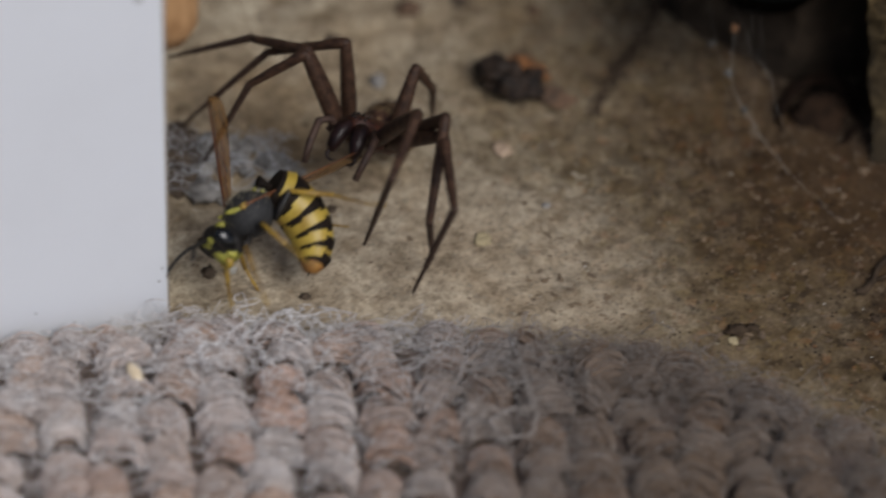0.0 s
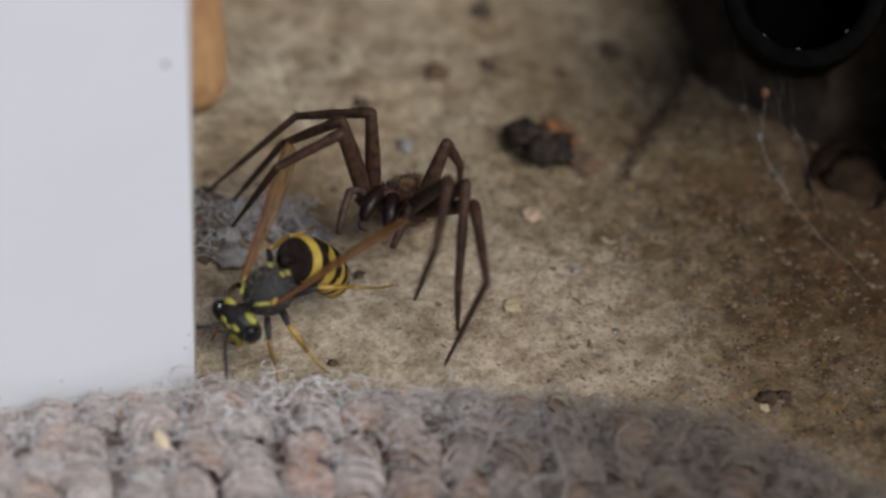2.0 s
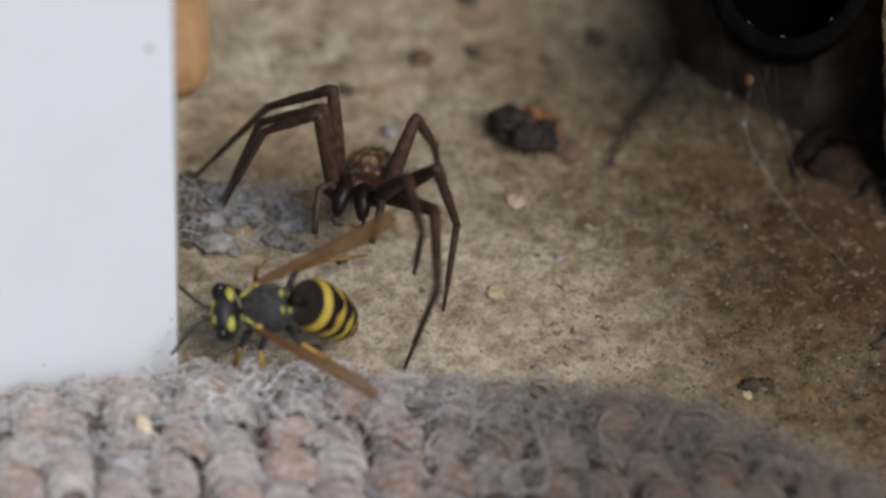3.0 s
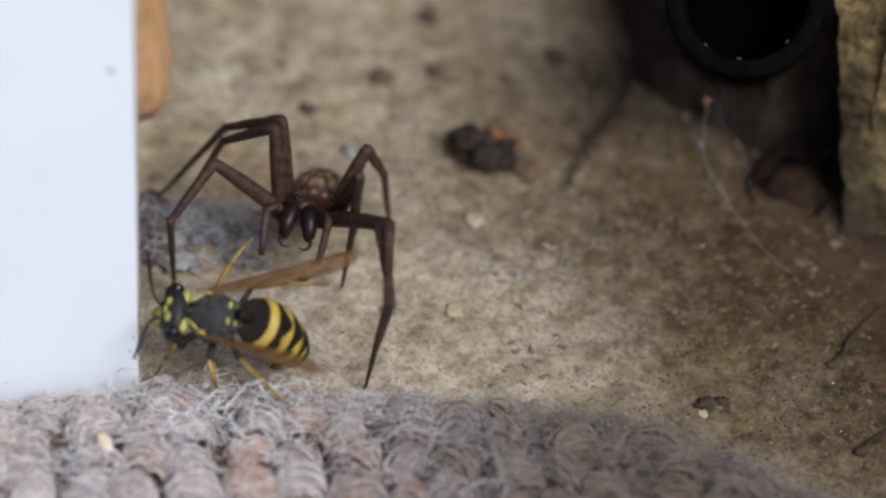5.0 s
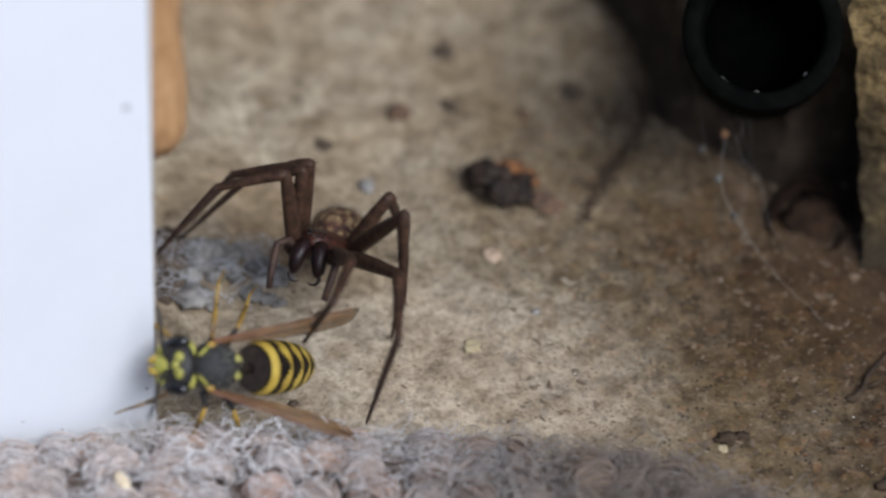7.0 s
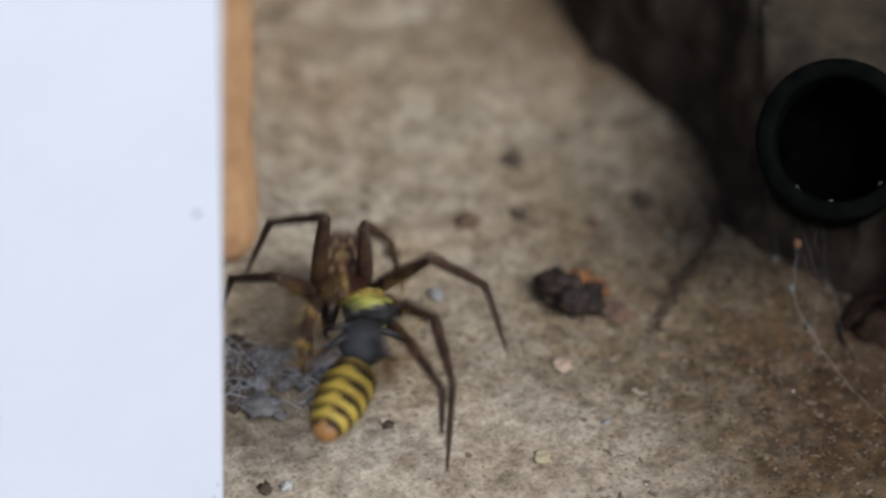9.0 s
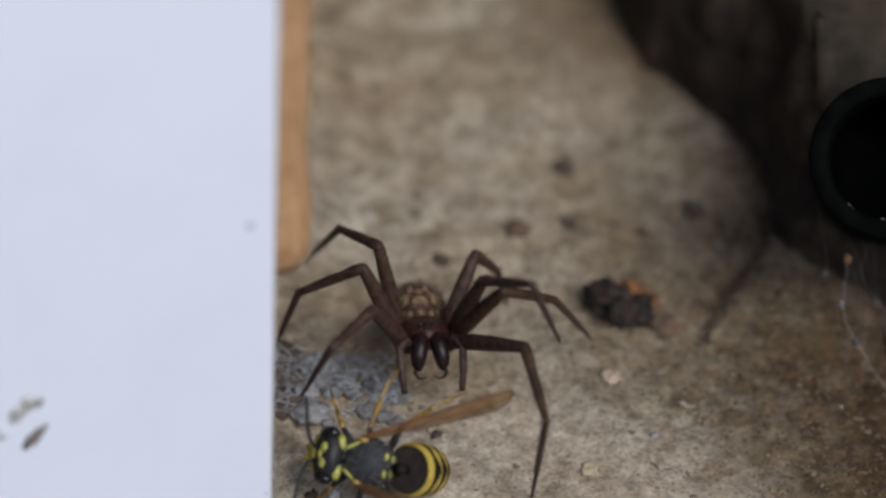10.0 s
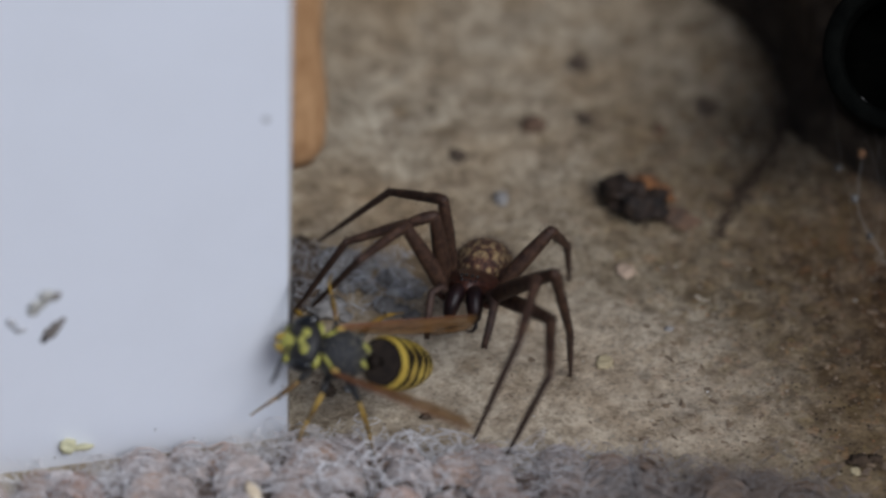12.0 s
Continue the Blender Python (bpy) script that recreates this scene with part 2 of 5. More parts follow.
def blob(bm, centre, radii, sub=2, rough=0.0, scale=1.0, turn=None):
    """A rounded lump with an uneven surface."""
    r = bmesh.ops.create_icosphere(bm, subdivisions=sub, radius=1.0)
    for v in r["verts"]:
        n = v.co.copy()
        k = 1 + rough * noise.noise(n * scale + Vector(centre))
        v.co = Vector((n.x * radii[0], n.y * radii[1], n.z * radii[2])) * k
        if turn is not None:
            v.co = turn @ v.co
        v.co = (v.co + Vector(centre)) * MM
    return r["verts"]


def sheet(name, x0, x1, y0, y1, nx, ny, height, material):
    """A ground sheet with its height as a function of the place, in millimetres."""
    bm = bmesh.new()
    g = [[bm.verts.new((x * MM, y * MM, height(x, y) * MM)) for x in np.linspace(x0, x1, nx)] for y in np.linspace(y0, y1, ny)]
    for a, b in zip(g, g[1:]):
        for k in range(nx - 1):
            bm.faces.new((a[k], a[k + 1], b[k + 1], b[k]))
    return part(name, bm, material)


# ---- setting ----
def floor_height(x, y):
    p = Vector((x, y, 0))
    return 0.35 * noise.noise(p * 0.12) + 0.16 * noise.noise(p * 0.5) + 0.07 * noise.noise(p * 1.5)


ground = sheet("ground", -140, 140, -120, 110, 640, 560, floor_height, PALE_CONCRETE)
tagged(ground, "pale gritty concrete ledge with dark pits, stains and painted shade", "concrete", kind="structure")


def rough_face(name, origin, u, v, nu, nv, lump, material, parent=None, seed=0.0, ragged=0.0, flare=0.0):
    """A rough wall face spanned by u and v, lumps out along its normal; millimetres."""
    bm = bmesh.new()
    o, u, v = Vector(origin), Vector(u), Vector(v)
    n = u.cross(v).normalized()
    g = []
    for j in range(nv + 1):
        row = []
        for i in range(nu + 1):
            p = o + u * (i / nu) + v * (j / nv)
            h = lump * (noise.noise(p * 0.16 + Vector((seed, 0, 0))) + 0.5 * noise.noise(p * 0.5) + 0.25 * noise.noise(p * 1.3))
            edge = ragged * math.exp(-i / nu * u.length / 3.0) * (noise.noise(Vector((p.z * 0.22, 3, seed))) + 0.5 * noise.noise(Vector((p.z * 0.7, 1, seed))))
            foot = flare * math.exp(-max(0.0, p.z) / 3.5) * (1 + 0.5 * noise.noise(p * 0.25))
            row.append(bm.verts.new((p + n * (h + foot) + u.normalized() * edge) * MM))
        g.append(row)
    for a, b in zip(g, g[1:]):
        for i in range(nu):
            bm.faces.new((a[i], a[i + 1], b[i + 1], b[i]))
    return part(name, bm, material, parent)


wall_right = rough_face("wall_right", (39.2, 12.0, -5), (44.6, -9, 0), (-5.2, 4.7, 36), 150, 120, 1.1, EDGE_SHADED_CONCRETE, ragged=0.7, flare=3.0)
tagged(wall_right, "rough ochre stained concrete side wall of the ledge, edge shade painted in", "wall", kind="structure")
side = rough_face("wall_side", (33.5, 84, -1), (5.6, -71.0, 0), (2.0, 0, 32), 120, 50, 0.7, OCHRE_CONCRETE)
tagged(side, "rough ochre concrete return of the side wall", "wall", kind="structure")
wall_back = rough_face("wall_back", (-140, 84, -2), (190, 0, 0), (0, 0, 150), 120, 90, 1.6, OCHRE_CONCRETE, seed=5)
tagged(wall_back, "dark ochre concrete back wall of the ledge", "wall", kind="structure")


# ---- door post ----
def door_post():
    post = thing("door_post", "white gloss painted door post with dark specks beside concrete", "door post", pose(-26.55 * MM, -17.0 * MM, 0, 0, 0, 16))
    bm = bmesh.new()
    box(bm, -110, 0, 0, 9, -1.5, 150, 0.35)
    part("face_board", bm, WHITE, post)
    bm = bmesh.new()
    pts = [(0, 5.2, z) for z in np.linspace(28.9, 150, 64)]
    prof = []
    for i, p in enumerate(pts):
        w = 3.55 + 0.30 * noise.noise(Vector((0, 3, p[2] * 0.13))) + 0.15 * noise.noise(Vector((1, 3, p[2] * 0.6)))
        w += 0.45 * math.exp(-((p[2] - 34) / 4.5) ** 2)
        k = min(1.0, math.sqrt(max(0.0, (p[2] - 28.7) / 0.9)))
        prof.append((p[2], w * (0.55 + 0.45 * k), 2.4 * (0.5 + 0.5 * k)))
    rings = []
    for z, w, d in prof:
        ring = []
        for a in range(14):
            t = math.pi * a / 13
            x = -0.6 + (w + 0.6) * abs(math.sin(t)) ** 0.45
            ring.append(bm.verts.new((x * MM, (4.6 - d * math.cos(t) * 1.0) * MM, z * MM)))
        rings.append(ring)
    for a, b in zip(rings, rings[1:]):
        for i in range(13):
            bm.faces.new((a[i], a[i + 1], b[i + 1], b[i]))
    bm.faces.new(rings[0][::-1])
    part("wood_strip", bm, WOOD, post, "bare orange-brown wooden edge strip")
    # an added thin strip whose grey-brown stands for the post's shaded side
    bm = bmesh.new()
    box(bm, -0.2, 0.26, 0.6, 8.4, -1.0, 150, 0.1)
    part("shade_strip", bm, EDGE_GREY, post, "grey-brown strip for the post's shaded side")
    # specks stuck on the face
    for x, z, s in ((-2.1, 37.3, 0.30), (-0.8, 4.9, 0.16), (-0.5, 6.4, 0.12), (-21.0, 1.2, 0.12), (-12.0, 3.1, 0.12), (-8.5, 1.4, 0.14)):
        bm = bmesh.new()
        blob(bm, (x, 0.0, z), (s, 0.1, s * 1.2), 2, 0.5, 2.0)
        part("speck", bm, GREY_SPECK, post)
    for x, z, sx, sz, tilt, mat in ((-20.7, 16.5, 1.45, 0.5, 52, DROPPING), (-21.9, 19.6, 0.8, 0.55, 20, PALE_SPECK), (-21.0, 20.5, 0.75, 0.6, -20, PALE_SPECK),
                                    (-20.3, 20.4, 0.5, 0.35, 50, DROPPING), (-22.3, 18.9, 0.5, 0.4, 0, PALE_SPECK), (-24.2, 17.9, 0.35, 0.55, 20, GREY_SPECK), (-23.5, 17.0, 0.5, 0.3, 0, GREY_SPECK)):
        bm = bmesh.new()
        blob(bm, (0, 0, 0), (sx, 0.2, sz), 3, 0.7, 2.4, Euler((0, radians(-tilt), 0)).to_matrix())
        part("dropping", bm, mat, post, "dry grey dropping", pose(x * MM, -0.05 * MM, z * MM))
    bm = bmesh.new()
    blob(bm, (-19.8, -0.35, 2.7), (0.75, 0.5, 0.75), 3, 0.5, 1.6)
    blob(bm, (-18.5, -0.3, 2.35), (1.1, 0.35, 0.28), 2, 0.4, 2.0)
    part("crumb", bm, YELLOW_CRUMB, post, "pale yellow crumb")
    return post


SPECK = plain("dark speck", (0.05, 0.037, 0.027), (0.12, 0.09, 0.065), 0.95, 1.5, 0.1)
EDGE_GREY = plain("shaded grey edge", (0.26, 0.21, 0.16), (0.40, 0.36, 0.31), 0.85, 0.15, 0.2)
GREY_SPECK = plain("grey speck", (0.34, 0.33, 0.33), (0.5, 0.5, 0.5), 0.9, 1.5)
DROPPING = plain("brown dropping", (0.12, 0.10, 0.085), (0.22, 0.195, 0.17), 0.9, 1.5)
YELLOW_CRUMB = plain("yellow crumb", (0.58, 0.55, 0.34), (0.45, 0.42, 0.26), 0.8, 1.0)
PALE_SPECK = plain("pale dropping", (0.55, 0.54, 0.50), (0.30, 0.28, 0.24), 0.9, 1.2)
door_post()


# ---- dark corner with the pipe ----
def corner_block():
    foot = [(2, 69), (3.6, 61), (5.2, 55.8), (9.8, 51.4), (14, 47.2), (17.2, 41), (18.4, 34), (20, 28.5), (25, 24), (31, 20.5), (36, 22)]
    back = [(40.0, 26), (37.0, 83), (3, 83)]
    bm = bmesh.new()
    line = []
    for a, b in zip(foot, foot[1:]):
        for k in range(7):
            line.append((a[0] + (b[0] - a[0]) * k / 7, a[1] + (b[1] - a[1]) * k / 7))
    line.append(foot[-1])
    rows = []
    for j in range(24):
        z = -1 + j * 1.1 if j < 18 else 17.7 + 3.2 * math.sin((j - 17) / 6 * math.pi / 2)
        row = []
        for x, y in line:
            p = Vector((x, y, z))
            h = 1.6 * noise.noise(p * 0.14) + 0.8 * noise.noise(p * 0.4) + 0.3 * noise.noise(p * 1.1)
            k = min(1, (z + 1) / 10)
            back_off = 0.0 if j < 18 else 7.0 * (1 - math.cos((j - 17) / 6 * math.pi / 2))
            row.append(bm.verts.new(((x + h * 0.7 + z * 0.05) * MM, (y + h * 0.7 + z * 0.10 + 1.2 * k + back_off) * MM, z * MM)))
        rows.append(row)
    for a, b in zip(rows, rows[1:]):
        for i in range(len(line) - 1):
            bm.faces.new((a[i], a[i + 1], b[i + 1], b[i]))
    ends = [[bm.verts.new((x * MM, y * MM, z * MM)) for z in (-1, 20.9)] for x, y in back]
    bm.faces.new((rows[0][-1], ends[0][0], ends[0][1], *[r[-1] for r in rows[::-1]][:-1]))
    bm.faces.new((*rows[-1], *[e[1] for e in ends]))
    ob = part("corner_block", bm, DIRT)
    return tagged(ob, "black dirt-caked block filling the corner", "block")


corner_block()


def drain_pipe():
    c, d = Vector((26.3, 10.0, 27.2)), Vector((-0.07, -0.745, 0.66)).normalized()
    pipe = thing("drain_pipe", "dull black plastic pipe stub with an open end", "pipe", Matrix.LocRotScale(c * MM, d.to_track_quat("Z", "Y"), None))
    bm = bmesh.new()
    prof = [(5.55, -2.0), (5.6, -0.5), (5.75, -0.1), (6.1, 0.05), (6.9, 0.0), (7.2, -0.15), (7.3, -0.5), (7.3, -4.0), (7.0, -4.4), (7.0, -34)]
    inner = [(5.3, -12), (5.3, -6), (5.5, -2.4)]
    prof = inner + prof
    rings = [[bm.verts.new((r * math.cos(a) * MM, r * math.sin(a) * MM, z * MM)) for a in (2 * math.pi * k / 56 for k in range(56))] for r, z in prof]
    for a, b in zip(rings, rings[1:]):
        for k in range(56):
            bm.faces.new((a[k], a[(k + 1) % 56], b[(k + 1) % 56], b[k]))
    bm.faces.new(rings[0])
    part("tube", bm, BLACK_PLASTIC, pipe)
    for k in range(9):
        a, r = random.uniform(3.4, 6.2), random.uniform(5.5, 5.9)
        bm = bmesh.new()
        s = random.uniform(0.15, 0.4)
        blob(bm, (r * math.cos(a), r * math.sin(a), -0.7 - k * 0.3), (s, s, s * 0.7), 2, 0.6, 3)
        part("dust_clot", bm, DUST, pipe, "grey dust clot")
    return pipe


DUST = plain("grey dust", (0.12, 0.115, 0.105), (0.05, 0.045, 0.04), 0.95, 1.0)
drain_pipe()


# ---- silk ----
def silk_material():
    m = Mat("spider silk", 0.5, spec=0.6)
    m.colour((0.24, 0.22, 0.19))
    return m.m


SILK = silk_material()


PALE_SILK = plain("pale silk", (0.55, 0.56, 0.58), (0.4, 0.4, 0.42), 0.5, 1.0)


def strand(bm, a, b, sag=0.6, r=0.04, wob=0.5, n=14):
    a, b = Vector(a), Vector(b)
    s = Vector((random.uniform(0, 50), 0, 0))
    pts = []
    for i in range(n):
        t = i / (n - 1)
        e = math.sin(math.pi * t)
        w = Vector((noise.noise(s + Vector((t * 4, 0, 0))), noise.noise(s + Vector((0, t * 4, 3))), noise.noise(s + Vector((0, 2, t * 4))))) * wob * e
        pts.append(a.lerp(b, t) + w - Vector((0, 0, sag * e)))
    tube(bm, pts, r, 4)


def web():
    ob = thing("cobweb", "loose grey cobweb threads with dust between pipe and floor", "cobweb", pose(0, 0, 0))
    bm = bmesh.new()
    strand(bm, (24.2, 17.5, 9.5), (24.4, 12.5, 5.5), 0.3, 0.03, 0.8)
    strand(bm, (24.4, 12.5, 5.5), (30.2, 6.2, 0.5), 0.2, 0.026, 0.9)
    strand(bm, (24.6, 12.3, 5.4), (27.5, 9.5, 2.2), 0.4, 0.025, 1.2)
    strand(bm, (30.2, 6.2, 0.5), (34, 1.0, 0.3), 0.0, 0.02, 0.5)
    part("main_thread", bm, SILK, ob)
    bm = bmesh.new()
    for k in range(6):
        a = (random.uniform(20, 27), random.uniform(17, 24), random.uniform(6, 16))
        b = (random.uniform(18, 33), random.uniform(6, 16), random.uniform(0.2, 3))
        strand(bm, a, b, 0.5, random.uniform(0.006, 0.010), 1.0)
    part("fine_threads", bm, SILK, ob)
    for p, s, mat in (((24.4, 17.0, 9.2), 0.5, ORANGE_BIT), ((37.0, 34.5, 8.5), 0.8, ORANGE_BIT), ((24.0, 13.8, 6.3), 0.45, DUST), ((25.6, 11.0, 4.2), 0.4, DUST), ((22.5, 18.5, 6.0), 0.4, DUST)):
        bm = bmesh.new()
        blob(bm, p, (s * 0.8, s * 0.7, s), 2, 0.7, 2)
        part("caught_crumb", bm, mat, ob)


ORANGE_BIT = plain("orange crumb", (0.30, 0.15, 0.06), (0.16, 0.08, 0.04), 0.85, 1.2)
web()


# ---- litter on the ledge ----
INSECT_BLACK = plain("dry insect shell", (0.007, 0.006, 0.0055), (0.040, 0.026, 0.018), 0.7, 0.9, 0.2)
RUST = plain("rusty orange fluff", (0.24, 0.10, 0.03), (0.08, 0.035, 0.014), 0.9, 1.1)
BROWN_CRUST = plain("brown crust", (0.16, 0.09, 0.05), (0.07, 0.045, 0.03), 0.95, 0.7)
BLUE_STONE = plain("blue-grey grit", (0.29, 0.272, 0.252), (0.13, 0.119, 0.108), 0.9, 0.5, 0.15)
YELLOW_CHIP = plain("yellow chip", (0.44, 0.36, 0.21), (0.32, 0.26, 0.15), 0.8, 0.8)
CLOD = plain("soil clod", (0.075, 0.052, 0.034), (0.032, 0.023, 0.016), 0.95, 0.7, 0.1)
PINK_CHIP = plain("pinkish chip", (0.44, 0.32, 0.225), (0.33, 0.24, 0.165), 0.8, 0.8)


def dead_insect():
    ob = thing("dead_insect", "shrivelled black dead insect with rusty orange fluff", "dead insect", pose(3.4 * MM, 17.6 * MM, 0.1 * MM, 0, 0, -18))
    for name, c, r, mat in (("abdomen", (1.0, -0.5, 1.25), (2.5, 1.9, 1.4), INSECT_BLACK), ("thorax", (-0.9, 0.2, 1.45), (2.3, 1.8, 1.6), INSECT_BLACK),
                            ("fluff", (1.7, 1.1, 1.7), (1.5, 0.9, 0.75), RUST), ("fluff", (0.3, 1.5, 2.1), (1.1, 0.7, 0.6), RUST), ("tail", (4.5, 0.1, 0.25), (2.0, 1.2, 0.5), BROWN_CRUST), ("head", (-2.8, 0.4, 1.1), (0.9, 0.9, 0.9), INSECT_BLACK)):
        bm = bmesh.new()
        blob(bm, c, r, 4, 1.1 if name == "fluff" else 0.5, 2.0)
        part(name, bm, mat, ob)
    bm = bmesh.new()
    for k in range(60):
        a = random.uniform(0, 6.28)
        p = Vector((1.0 + 1.5 * math.cos(a), 1.3 + 0.8 * math.sin(a), random.uniform(1.4, 2.3)))
        tube(bm, [p, p + Vector((random.uniform(-.5, .5), random.uniform(-.2, .6), random.uniform(0.1, .6)))], [0.03, 0.01], 3)
    part("bristles", bm, RUST, ob)
    for k in range(5):
        x = -1.8 + k * 0.9
        bm = bmesh.new()
        tube(bm, [(x, -0.8, 1.2), (x + random.uniform(-.3, .3), -2.1, 1.0), (x + random.uniform(-.5, .5), -2.6, 0.15)], [0.14, 0.1, 0.05], 5)
        part("leg", bm, INSECT_BLACK, ob)


dead_insect()


def debris_pile():
    ob = thing("debris_pile", "blue-grey clump of grit and dust wrapped in silk", "debris", pose(-22.5 * MM, 3.5 * MM, 0))
    rnd = random.Random(4)
    for k in range(44):
        t = rnd.uniform(-1, 1)
        x = t * 6.2 + rnd.uniform(-.8, .8)
        y = rnd.uniform(-4.6, 4.4) * (1 - 0.35 * max(0, t)) - 0.6 * t
        s = rnd.uniform(0.5, 1.35) * (1.1 - 0.35 * max(0, t))
        bm = bmesh.new()
        blob(bm, (x, y, s * 0.4), (s * 1.2, s * rnd.uniform(.8, 1.3), s * 0.55), 3, 0.55, 2.2)
        part("grit_lump", bm, BLUE_STONE if rnd.random() < (0.5 if x < -1.5 and y < 0.5 else 0.85) else (SPECK if rnd.random() < .88 else PALE_SPECK), ob)
    bm = bmesh.new()
    for k in range(210):
        a, l = rnd.uniform(0, 6.28), rnd.uniform(0.8, 3.2)
        c = Vector((rnd.uniform(-6.4, 6.0), rnd.uniform(-4.4, 4.2), rnd.uniform(0.5, 1.9)))
        e = Vector((math.cos(a), math.sin(a), rnd.uniform(-.3, .25))) * l
        strand(bm, c - e * 0.5, c + e * 0.5, -0.3, rnd.uniform(0.014, 0.034), 0.5, 7)
    part("silk_wrap", bm, PALE_SILK, ob, "fine pale silk threads")


debris_pile()


LEAF_BROWN = plain("dirty dead leaf", (0.026, 0.014, 0.009), (0.011, 0.007, 0.005), 0.95, 0.6, 0.15)
LEAF_ROT = plain("rotted leaf", (0.014, 0.009, 0.006), (0.03, 0.017, 0.01), 0.95, 0.8, 0.1)


def curled_leaf():
    ob = thing("curled_leaf", "round curled brown dead leaf in the corner dirt", "leaf", pose(33.2 * MM, 15.0 * MM, 0.4 * MM, 25, -10, 0))
    bm = bmesh.new()
    rings = []
    for i in range(40):
        a = 2 * math.pi * i / 39 * 0.93
        R = 3.3 + 0.4 * noise.noise(Vector((a, 2, 0)))
        ring = []
        for j in range(8):
            t = j / 7
            h = 1.3 * t * (0.8 + 0.35 * noise.noise(Vector((a * 1.4, t, 4))))
            rr = R + 0.9 * math.sin(t * 2.6)
            ring.append(bm.verts.new((rr * math.cos(a) * MM, rr * math.sin(a) * MM, h * MM)))
        rings.append(ring)
    for a, b in zip(rings, rings[1:]):
        for j in range(7):
            bm.faces.new((a[j], a[j + 1], b[j + 1], b[j]))
    bmesh.ops.solidify(bm, geom=list(bm.faces), thickness=0.25 * MM)
    part("blade", bm, LEAF_BROWN, ob)
    bm = bmesh.new()
    blob(bm, (0, 0, 0.15), (2.5, 2.5, 0.35), 3, 0.6, 2)
    part("crumbled_centre", bm, LEAF_ROT, ob)


curled_leaf()


def pebble(name, x, y, size, mat, label, flat=0.5, group="grit on the ledge"):
    bm = bmesh.new()
    r = size / 2
    blob(bm, (0, 0, r * flat * 0.7), (r, r * random.uniform(.6, 1), r * flat), 3, 0.95 if name == "flake" else 0.7, 1.5 if name == "flake" else 2.2)
    ob = part(name, bm, mat, m=pose(x * MM, y * MM, floor_height(x, y) * MM, 0, 0, random.uniform(0, 360)))
    return tagged(ob, label, "grit", group)


for spec in (("flake", 3.1, 8.3, 1.6, PINK_CHIP, "pinkish pale stone flake lying on concrete", 0.3), ("flake", 1.6, -4.3, 1.5, YELLOW_CHIP, "yellow stone chip lying on concrete", 0.25),
             ("dirt_clod", 24.7, -15.2, 2.0, CLOD, "dark crumb of dirt on concrete", 0.35), ("dirt_clod", 26.2, -14.6, 1.2, CLOD, "dark crumb of dirt on concrete", 0.14), ("flake", 24.4, -16.3, 1.1, YELLOW_CHIP, "yellow stone chip lying on concrete", 0.15), ("pebble", -9.3, 17.5, 1.9, BLUE_STONE, "small blue-grey pebble on concrete", 0.4),
             ("dirt_clod", -6.7, 28.8, 2.3, BROWN_CRUST, "brown crumb of dirt on concrete", 0.35), ("dirt_clod", 5.6, 29.5, 1.5, BROWN_CRUST, "brown crumb of dirt on concrete", 0.3),
             ("dirt_clod", -1.8, 30.4, 1.9, SPECK, "dark crumb of dirt on concrete", 0.25), ("dirt_clod", 10.2, 33.5, 2.4, SPECK, "dark crumb of dirt on concrete", 0.2),
             ("dirt_clod", -2.7, 39.2, 2.2, SPECK, "dark crumb of dirt on concrete", 0.2), ("dirt_clod", 37.4, -12.5, 1.1, CLOD, "dark crumb of dirt on concrete", 0.15),
             ("pebble", 7.2, 0.7, 0.8, BLUE_STONE, "tiny grey pebble on concrete", 0.4), ("dirt_clod", -14.5, -13.0, 0.9, SPECK, "tiny dark crumb on concrete", 0.5),
             ("pebble", -21.5, -10.2, 1.2, PALE_SPECK, "tiny pale pebble on concrete", 0.6), ("dirt_clod", -23.4, -10.6, 1.5, SPECK, "dark crumb of dirt on concrete", 0.4),
             ("dirt_clod", -13.8, 23.5, 1.8, SPECK, "dark crumb of dirt on concrete", 0.2), ("dirt_clod", -12.8, -1.2, 1.2, SPECK, "dark crumb of dirt on concrete", 0.3)):
    pebble(*spec)


def twig(path, width, label):
    ob = thing("twig", label, "twig", pose(path[0][0] * MM, path[0][1] * MM, 0))
    bm = bmesh.new()
    base = Vector((path[0][0], path[0][1], 0))
    pts = [Vector((x, y, floor_height(x, y) + width * 0.8)) - base for x, y in path]
    tube(bm, pts, [width * (1 - 0.6 * i / (len(pts) - 1)) for i in range(len(pts))], 8)
    part("stem", bm, CLOD, ob)
    bm = bmesh.new()
    tube(bm, [pts[1], pts[1] + Vector((1.3, 0.2, 0.5)), pts[1] + Vector((2.0, 0.9, 0.7))], [width * 0.6, width * 0.4, width * 0.15], 6)
    part("side_shoot", bm, CLOD, ob)
    bm = bmesh.new()
    blob(bm, pts[0] + Vector((-0.2, 0.1, 0)), (width * 1.6, width * 1.2, width), 2, 0.6, 2)
    part("knot", bm, CLOD, ob)
    return ob


twig([(36.4, -9.2), (37.4, -7.6), (37.9, -5.8), (39.4, -3.6), (40.3, -2.4), (41.4, -0.8)], 0.36, "short dark rotten twig lying on brown dirt")
twig([(38.6, -20.6), (39.3, -19.2), (40.4, -18.3), (41.6, -17.0)], 0.42, "dark stub of twig lying on brown dirt")


